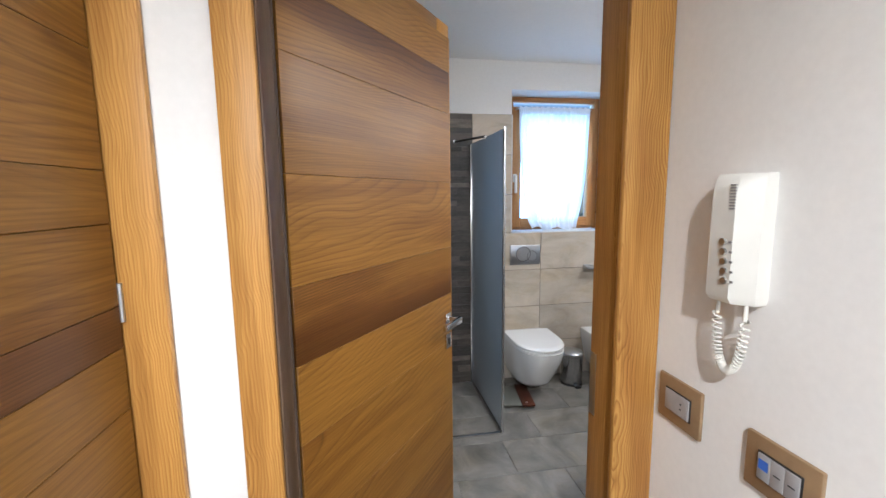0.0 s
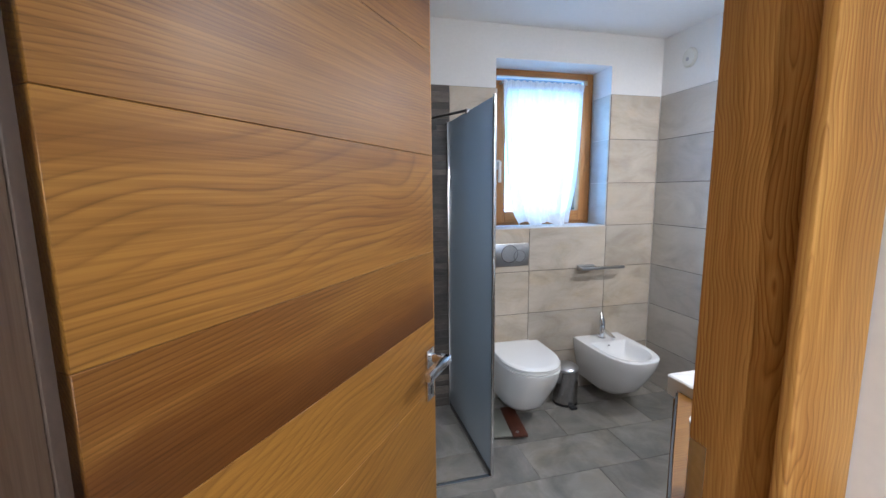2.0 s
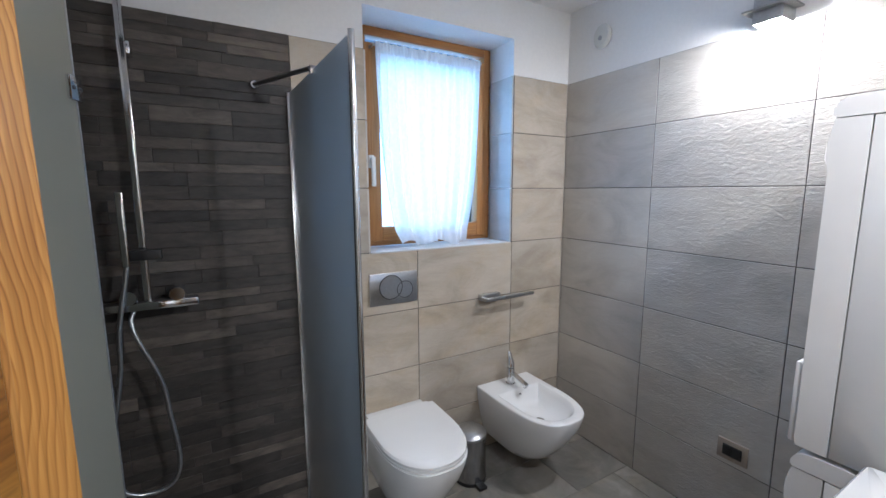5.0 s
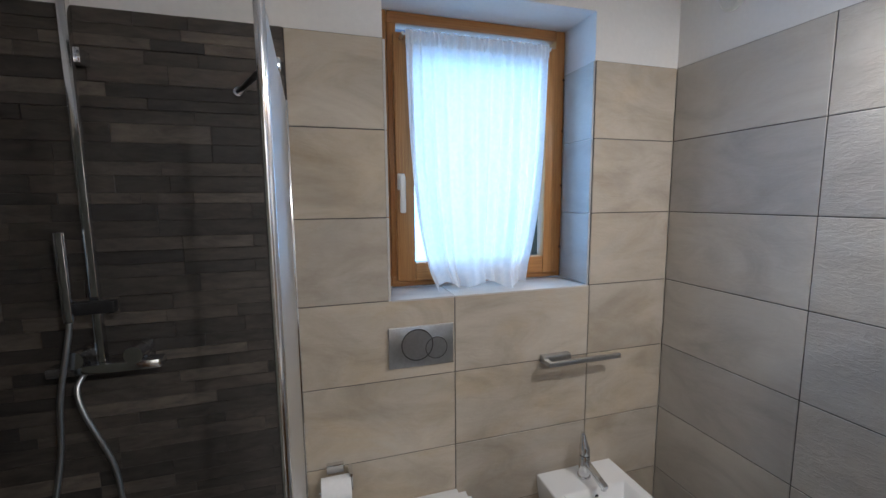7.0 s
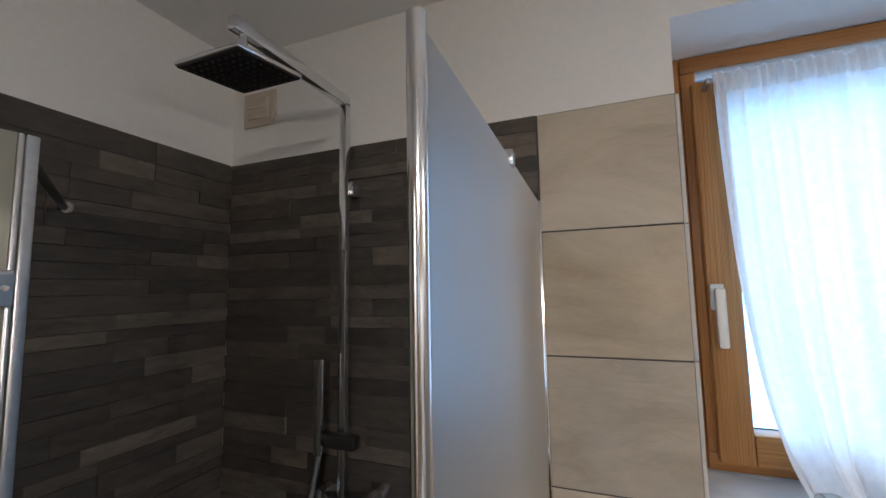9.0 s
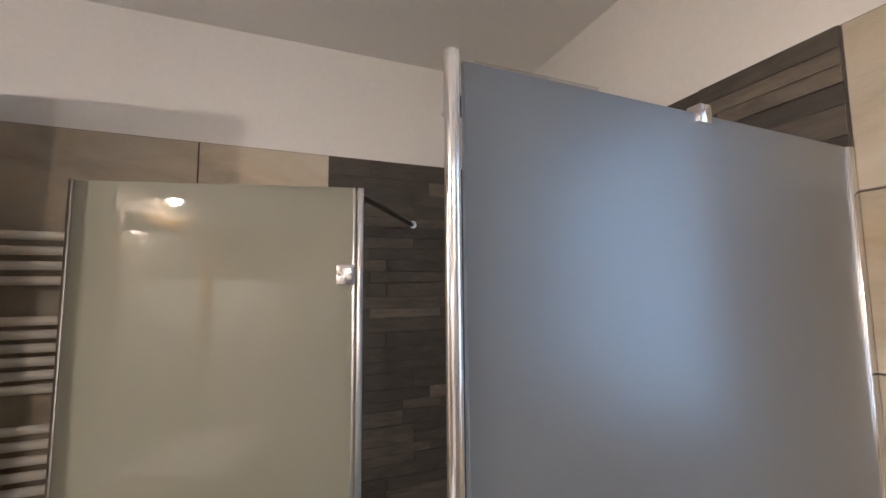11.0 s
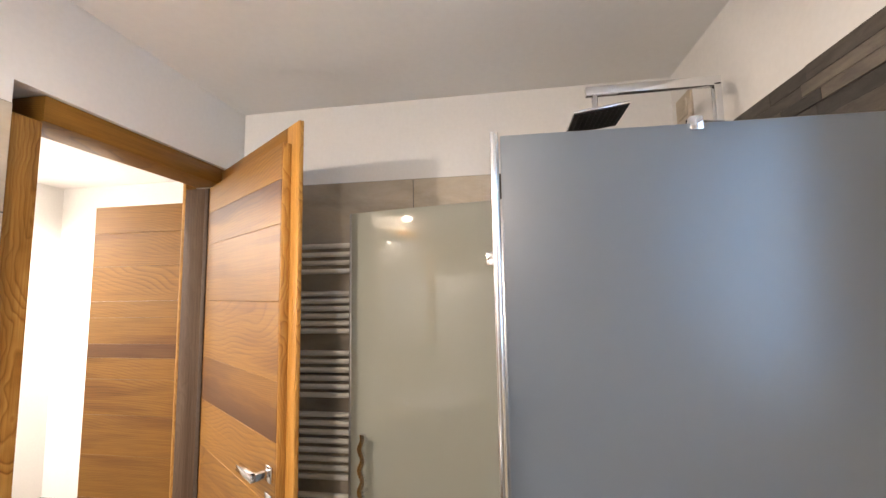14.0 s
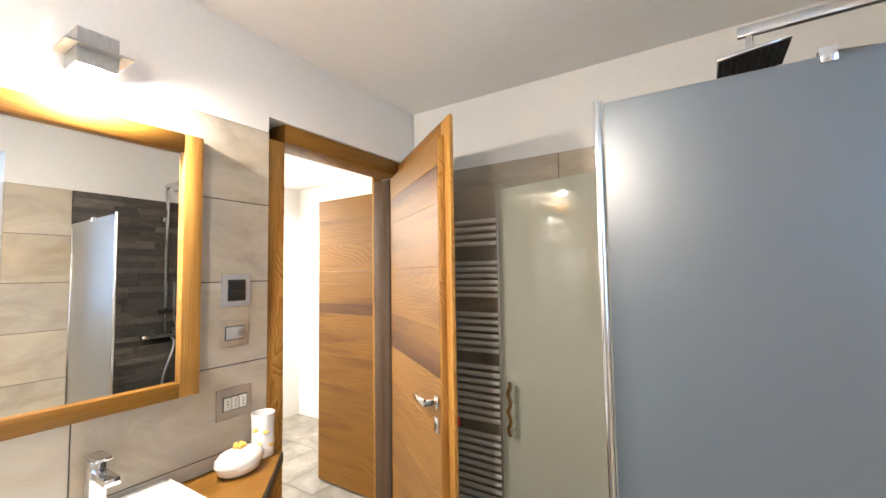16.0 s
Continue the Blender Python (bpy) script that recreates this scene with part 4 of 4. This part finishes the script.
def machine(name, z0, z1, label, upper):
    ob = thing(name, pose(1.940, 0.012, z0), label, "washing machine" if not upper else "dryer")
    h = z1 - z0
    part("body", box(B(), 0, 0.595, 0, 0.5340, 0.012, h - 0.0475, 0.003), M_ENAMEL, ob)
    top = [(0.0, h - 0.045), (0.596, h - 0.045), (0.602, h - 0.038), (0.601, h - 0.026), (0.592, h - 0.010), (0.574, h - 0.002), (0.555, h), (0.0, h)]
    part("top_cover", loft(B(), [[(x, c, z) for c, z in top] for x in (-0.001, 0.596)]), M_ENAMEL, ob)
    face = [(0.5365, 0.012), (0.598, 0.012), (0.600, 0.03), (0.600, h - 0.165), (0.603, h - 0.150), (0.6065, h - 0.130), (0.606, h - 0.100), (0.597, h - 0.0475), (0.5365, h - 0.0475)]
    part("front_panel", loft(B(), [[(x, c, z) for c, z in face] for x in (0.0, 0.595)]), M_ENAMEL, ob)
    bm = B()
    sec = [(0.602, h - 0.150), (0.613, h - 0.146), (0.617, h - 0.132), (0.616, h - 0.105), (0.610, h - 0.075), (0.602, h - 0.056), (0.597, h - 0.056)]
    loft(bm, [[(x, c - (c - 0.60) * k, z) for c, z in sec] for x, k in ((0.012, 0.7), (0.030, 0.0), (0.565, 0.0), (0.583, 0.7))])
    part("control_panel", bm, M_ENAMEL, ob)
    part("lower_flap", box(B(), 0.004, 0.591, 0.6005, 0.616, 0.015, 0.225, 0.006), M_ENAMEL, ob)
    dr = part("door", tube(B(), (0.2975, 0.605, 0.46), (0.2975, 0.632, 0.46), 0.19, 40, 0.175), M_ENAMEL, ob)
    part("door_window", tube(B(), (0.2975, 0.632, 0.46), (0.2975, 0.640, 0.46), 0.135, 40, 0.12), M_BLACK, dr)
    part("knob", tube(B(), (0.40, 0.62, h - 0.108), (0.40, 0.645, h - 0.108), 0.026, 24), M_GREYPLASTIC, ob)
    for x in (0.05, 0.545):
        for y in (0.06, 0.5):
            part("foot", tube(B(), (x, y, 0.0005), (x, y, 0.013), 0.02), M_BLACK, ob)


machine("washing_machine", 0.0, 0.842, "white front-loading washing machine on the floor", False)
machine("tumble_dryer", 0.842, 1.690, "white tumble dryer stacked on the washing machine", True)

# ---- wall fittings ----
sensor = thing("extractor_valve", pose(XR + BACK, 1.80, 2.296, 0, 0, 90), "round white ventilation valve high on the wall", "vent")
part("rim", loft(B(), [[(r * math.cos(2 * math.pi * i / 32), y, 1.15 * r * math.sin(2 * math.pi * i / 32)) for i in range(32)] for r, y in ((0.052, 0.0005), (0.054, 0.012), (0.046, 0.022), (0.02, 0.026))]), M_PLASTIC, sensor)
part("lens", tube(B(), (0, 0.024, -0.012), (0, 0.029, -0.012), 0.012, 14), M_GREYPLASTIC, sensor)


def plate_box(name, m, w, h, cover, label, inserts, category="switch"):
    """A cover plate on a wall at y = 0 facing +y, centred, with insert boxes (x0, x1, z0, z1, material, name)."""
    ob = thing(name, m, label, category)
    part("cover", box(B(), -w / 2, w / 2, 0.0005, 0.010, -h / 2, h / 2, 0.003), cover, ob)
    part("rim", box(B(), min(i[0] for i in inserts) - 0.003, max(i[1] for i in inserts) + 0.003, 0.0101, 0.0115, min(i[2] for i in inserts) - 0.003, max(i[3] for i in inserts) + 0.003, 0.0005, 1), M_BLACK, ob)
    for x0, x1, z0, z1, mat, nm in inserts:
        part(nm, box(B(), x0, x1, 0.0116, 0.015, z0, z1, 0.0012), mat, ob)
    return ob


plate_box("rocker_switch", pose(1.105, 0, 1.469), 0.108, 0.116, M_GREYPLASTIC, "grey double light switch with black rockers", [(-0.031, 0.031, 0.001, 0.036, M_BLACK, "rocker"), (-0.031, 0.031, -0.036, -0.001, M_BLACK, "rocker")])
dim = plate_box("dimmer_switch", pose(1.110, 0, 1.315), 0.106, 0.094, M_TAUPE, "taupe wall plate with grey push button", [(-0.034, 0.034, -0.022, 0.022, M_GREYPLASTIC, "button")])
part("knob", tube(B(), (-0.016, 0.015, 0), (-0.016, 0.018, 0), 0.011, 18), M_STEEL, dim)
sk = plate_box("wall_socket", pose(1.106, 0, 1.066), 0.130, 0.108, M_TAUPE, "taupe wall plate with white outlets", [(-0.042, -0.015, -0.022, 0.022, M_PLASTIC, "outlet"), (-0.013, 0.013, -0.022, 0.022, M_PLASTIC, "outlet"), (0.015, 0.042, -0.022, 0.022, M_PLASTIC, "outlet")], "socket")
for x in (-0.028, 0, 0.028):
    for z in (-0.01, 0, 0.01):
        part("pin_hole", tube(B(), (x, 0.0151, z), (x, 0.0154, z), 0.0025, 8), M_BLACK, sk)
ls = plate_box("low_socket", pose(XR, 1.01, 0.372, 0, 0, 90), 0.118, 0.09, M_TAUPE, "beige wall plate with socket beside the machines", [(-0.034, -0.002, -0.022, 0.022, M_BLACK, "outlet"), (0.002, 0.034, -0.022, 0.022, M_BLACK, "outlet")], "socket")

hs = plate_box("hall_socket", pose(HALL_X, -0.269, 1.020, 0, 0, 90), 0.128, 0.108, M_BRONZE, "bronze wall plate with a round grey socket", [(-0.036, 0.036, -0.024, 0.024, M_GREYPLASTIC, "module")], "socket")
part("socket_cup", tube(B(), (-0.014, 0.0151, 0), (-0.014, 0.0156, 0), 0.020, 24), M_GREYPLASTIC, hs, "round steel-grey socket cup")
for z in (-0.006, 0.006):
    part("pin_hole", tube(B(), (-0.014, 0.0157, z), (-0.014, 0.016, z), 0.0025, 8), M_BLACK, hs)
hw = plate_box("hall_switch", pose(HALL_X, -0.507, 1.012, 0, 0, 90), 0.132, 0.105, M_BRONZE, "bronze wall plate with three grey rockers", [(0.013, 0.037, -0.024, 0.024, M_GREYPLASTIC, "rocker"), (-0.012, 0.012, -0.024, 0.024, M_GREYPLASTIC, "rocker"), (-0.037, -0.013, -0.024, 0.024, M_GREYPLASTIC, "rocker")])
part("indicator", box(B(), 0.016, 0.034, 0.0151, 0.0156, -0.004, 0.014), M_BLUE, hw, "blue indicator")
for x in (0, -0.025):
    part("mark", box(B(), x - 0.006, x + 0.006, 0.0151, 0.0156, -0.001, 0.001), M_BLACK, hw)

# intercom: local x along the wall towards the door, y out of the wall
icom = thing("intercom", pose(HALL_X, -0.405, 1.296, 0, 0, 90), "white wall intercom handset with coiled cord", "intercom")
bm = B()
front = [(-0.045, 0.0), (0.045, 0.0), (0.047, 0.03), (0.030, 0.058), (-0.020, 0.058), (-0.046, 0.028)]
loft(bm, [[(x * s, y * d, z) for x, y in front] for z, s, d in ((0.0, 0.94, 0.86), (0.012, 1.0, 1.0), (0.20, 1.0, 0.96), (0.226, 1.0, 0.86), (0.232, 0.97, 0.78))])
part("handset", bm, M_PLASTIC, icom)
for i in range(5):
    bt = part("call_button", tube(B(), (-0.002 - 0.002 * i, 0.0565, 0.112 - 0.0175 * i), (-0.002 - 0.002 * i, 0.0615, 0.112 - 0.0175 * i), 0.0062, 14), M_STEEL, icom)
    part("mark", box(B(), -0.020 - 0.002 * i, -0.014 - 0.002 * i, 0.0575, 0.0590, 0.110 - 0.0175 * i, 0.114 - 0.0175 * i), M_INK, icom)
for i in range(9):
    part("speaker_slot", box(B(), -0.019, -0.008, 0.0545, 0.0575, 0.170 + 0.0052 * i, 0.1722 + 0.0052 * i), M_INK, icom)
cu = bpy.data.curves.new("cord", "CURVE")
cu.dimensions, cu.bevel_depth, cu.bevel_resolution = "3D", 0.0021, 2
turns, steps = 34, 34 * 10
sp = cu.splines.new("POLY")
sp.points.add(steps)
for i in range(steps + 1):
    f = i / steps
    a = math.pi * f
    c = Vector((0.030 * math.cos(a) - 0.002, 0.030, -0.028 - 0.105 * math.sin(a) ** 0.8))
    tangent = Vector((-math.sin(a), 0, -math.cos(a)))
    side = Vector((math.cos(a), 0, -math.sin(a) * 0.6)).normalized()
    p = c + 0.0068 * (side * math.cos(turns * 2 * math.pi * f) + Vector((0, 1, 0)) * math.sin(turns * 2 * math.pi * f))
    sp.points[i].co = (*p, 1)
tmp = bpy.data.objects.new("cord_curve", cu)
cord_mesh = bpy.data.meshes.new_from_object(tmp)
bpy.data.objects.remove(tmp)
cord_mesh.materials.append(M_PLASTIC)
cord_mesh.shade_smooth()
cord = new("coiled_cord", cord_mesh)
cord.parent = icom
for x in (0.028, -0.032):
    part("cord_plug", tube(B(), (x, 0.030, -0.030), (x, 0.030, 0.004), 0.004), M_PLASTIC, icom)

# red heart on the inner door lever
heart_at = DOOR_AT @ Matrix.Translation((LEAF - 0.135, 0.112, 0.880))
heart = thing("heart_pendant", heart_at, "red glazed heart hanging from the door lever", "pendant")
bm = B()
ringpts = []
for i in range(36):
    a = 2 * math.pi * i / 36
    ringpts.append((0.0028 * 16 * math.sin(a) ** 3 * 0.9, 0.0028 * (13 * math.cos(a) - 5 * math.cos(2 * a) - 2 * math.cos(3 * a) - math.cos(4 * a))))
loft(bm, [[(x * s, y, z * s) for x, z in ringpts] for s, y in ((0.45, -0.016), (0.8, -0.012), (1.0, 0.0), (0.8, 0.012), (0.45, 0.016))])
part("heart", bm, M_RED, heart)
part("loop", tube(B(), (0, 0, 0.02), (0, -0.012, 0.118), 0.0015, 6), M_RED, heart)

hall_lamp = thing("hall_downlight", pose(0.12, -2.10, CEIL), "small white ceiling downlight in the hall, lit", "ceiling lamp")
part("ring", loft(B(), [[(r * math.cos(2 * math.pi * i / 28), r * math.sin(2 * math.pi * i / 28), z) for i in range(28)] for r, z in ((0.055, -0.0005), (0.055, -0.010), (0.045, -0.016), (0.036, -0.010), (0.036, -0.002))]), M_PLASTIC, hall_lamp)
part("bulb", tube(B(), (0, 0, -0.009), (0, 0, -0.003), 0.030, 20), M_LIT, hall_lamp)

# ---- tiles, strips, floor pieces ----
tile_meshes = {}


def tile_mesh(w, h, t, material):
    """A tile, front towards -y, its front edge chamfered. Shared between tiles of one size."""
    key = (round(w, 4), round(h, 4), round(t, 4), material.name)
    if key not in tile_meshes:
        e = 0.0012
        bm = B()
        loft(bm, [[(-w / 2, t, -h / 2), (w / 2, t, -h / 2), (w / 2, t, h / 2), (-w / 2, t, h / 2)],
                  [(-w / 2, e, -h / 2), (w / 2, e, -h / 2), (w / 2, e, h / 2), (-w / 2, e, h / 2)],
                  [(-w / 2 + e, 0, -h / 2 + e), (w / 2 - e, 0, -h / 2 + e), (w / 2 - e, 0, h / 2 - e), (-w / 2 + e, 0, h / 2 - e)]])
        tile_meshes[key] = finish("tile", bm, material, False)
    return tile_meshes[key]


def lay(name, parent, m, w, h, t, material):
    ob = new(name, tile_mesh(w, h, t, material))
    ob.parent = parent
    ob.matrix_local = m
    return ob


J = 0.0038


def tile_field(parent, place, turn, cols, z0, z1, material=M_TILE):
    """Columns (a, b) along a wall, rows of 0.30 m; place(a) gives the wall's point at a."""
    rows = []
    z = z0
    while z < z1 - 0.01:
        rows.append((z, min(z + T, z1)))
        z += T
    for a, b in cols:
        for p, q in rows:
            x, y = place((a + b) / 2)
            lay("tile", parent, pose(x, y, (p + q) / 2, 0, 0, turn), b - a - J, q - p - J, 0.0085, material)


# grey joint beds behind the tiles
def bed(parent, b):
    ob = new("joint_bed", finish("joint_bed", box(B(), *b), M_GROUT, False))
    ob.parent = parent


D0, D1 = 0.003, BACK - 0.0002
bed(north, (0.0, WX0 - 0.001, W + D0, W + D1, 0, TOP)), bed(north, (WX1 + 0.001, XR, W + D0, W + D1, 0, TOP)), bed(north, (WX0 - 0.001, WX1 + 0.001, W + D0, W + D1, 0, WZ0 - 0.007))
bed(east, (XR + D0, XR + D1, 0, W, 0, TOP)), bed(west, (-D1, -D0, 0, W, 0, TOP)), bed(south, (0.970, XR, -D1, -D0, 0, TOP))

on_north, on_east, on_west, on_south = (lambda a: (a, W)), (lambda a: (XR, a)), (lambda a: (0.0, a)), (lambda a: (a, 0.0))
tile_field(north, on_north, 0, [(1.042, 1.603), (1.603, 2.199), (2.199, XR)], 0.0, WZ0)
tile_field(north, on_north, 0, [(1.042, WX0), (WX1, XR)], WZ0, TOP)
tile_field(east, on_east, -90, [(0.0, 0.272), (0.272, 0.870), (0.870, 1.468)], 0.0, TOP, M_RELIEF)
tile_field(east, on_east, -90, [(1.468, W)], 0.0, TOP, M_GREYTILE)
tile_field(west, on_west, 90, [(0.0, 0.280), (0.280, 0.880), (0.880, 1.270)], 0.0, TOP)
tile_field(south, on_south, 180, [(0.970, 1.56), (1.56, 2.16), (2.16, XR)], 0.0, TOP)
# tiled window reveals and sill
for z0, z1 in ((1.2, 1.5), (1.5, 1.8), (1.8, 2.1)):
    lay("tile", north, pose(WX1 - 0.008, (W + WY) / 2 + 0.004, (z0 + z1) / 2, 0, 0, -90), WY - W - 0.004, 0.3 - J, 0.0078, M_SILL)
    lay("tile", north, pose(WX0 + 0.008, (W + WY) / 2 + 0.004, (z0 + z1) / 2, 0, 0, 90), WY - W - 0.004, 0.3 - J, 0.0078, M_SILL)
for x0, x1 in ((WX0 + 0.009, 1.603), (1.603, WX1 - 0.009)):
    lay("tile", north, pose((x0 + x1) / 2, (W + WY) / 2 - 0.001, WZ0 + 0.001, -90, 0, 0), x1 - x0 - J, WY - W + 0.002, 0.0065, M_SILL)

# dark strips of the shower walls
rng = random.Random(5)


def strips(parent, place, turn, a0, a1, mesh_cache={}):
    z = 0.0
    while z < TOP - 0.005:
        h = min(rng.choice((0.032, 0.04, 0.04, 0.05, 0.055)), TOP - z)
        if TOP - z - h < 0.03:
            h = TOP - z
        a = a0
        while a < a1 - 0.005:
            w = min(rng.choice((0.14, 0.20, 0.26, 0.30, 0.36, 0.42)), a1 - a)
            if a1 - a - w < 0.08:
                w = a1 - a
            proud = rng.choice((0.0, 0.0, 0.0015, 0.003))
            x, y = place(a + w / 2)
            m = pose(x, y, z + h / 2, 0, 0, turn) @ Matrix.Translation((0, -proud, 0))
            lay("strip", parent, m, w - 0.0006, h - 0.0006, 0.0085 + proud, M_LEDGER)
            a += w
        z += h


strips(north, on_north, 0, 0.0, 1.04)
strips(west, on_west, 90, 1.272, W)

# floor tiles, 0.60 x 0.30, each row shifted by half
row = 0
y = 0.0
while y < W - 0.01:
    y1 = min(y + 0.30, W)
    x = 0.985 - 1.2 + (0.3 if row % 2 == 0 else 0.035) - 0.0
    while x < XR:
        a, b = max(x, 0.0), min(x + 0.6, XR)
        if b - a > 0.02:
            lay("floor_tile", floor, pose((a + b) / 2, (y + y1) / 2, 0.0, -90, 0, 0), b - a - 0.0026, y1 - y - 0.0026, 0.0038, M_FLOOR)
        x += 0.6
    y, row = y1, row + 1
for j in range(8):
    for i in range(-2, 2):
        y0 = -0.004 - 0.30 * (j + 1)
        lay("floor_tile", floor, pose(0.3 + 0.52 * i - 0.04, y0 + 0.15, 0.0, -90, 0, 0), 0.52 - 0.0026, 0.30 - 0.0026, 0.0038, M_FLOOR)
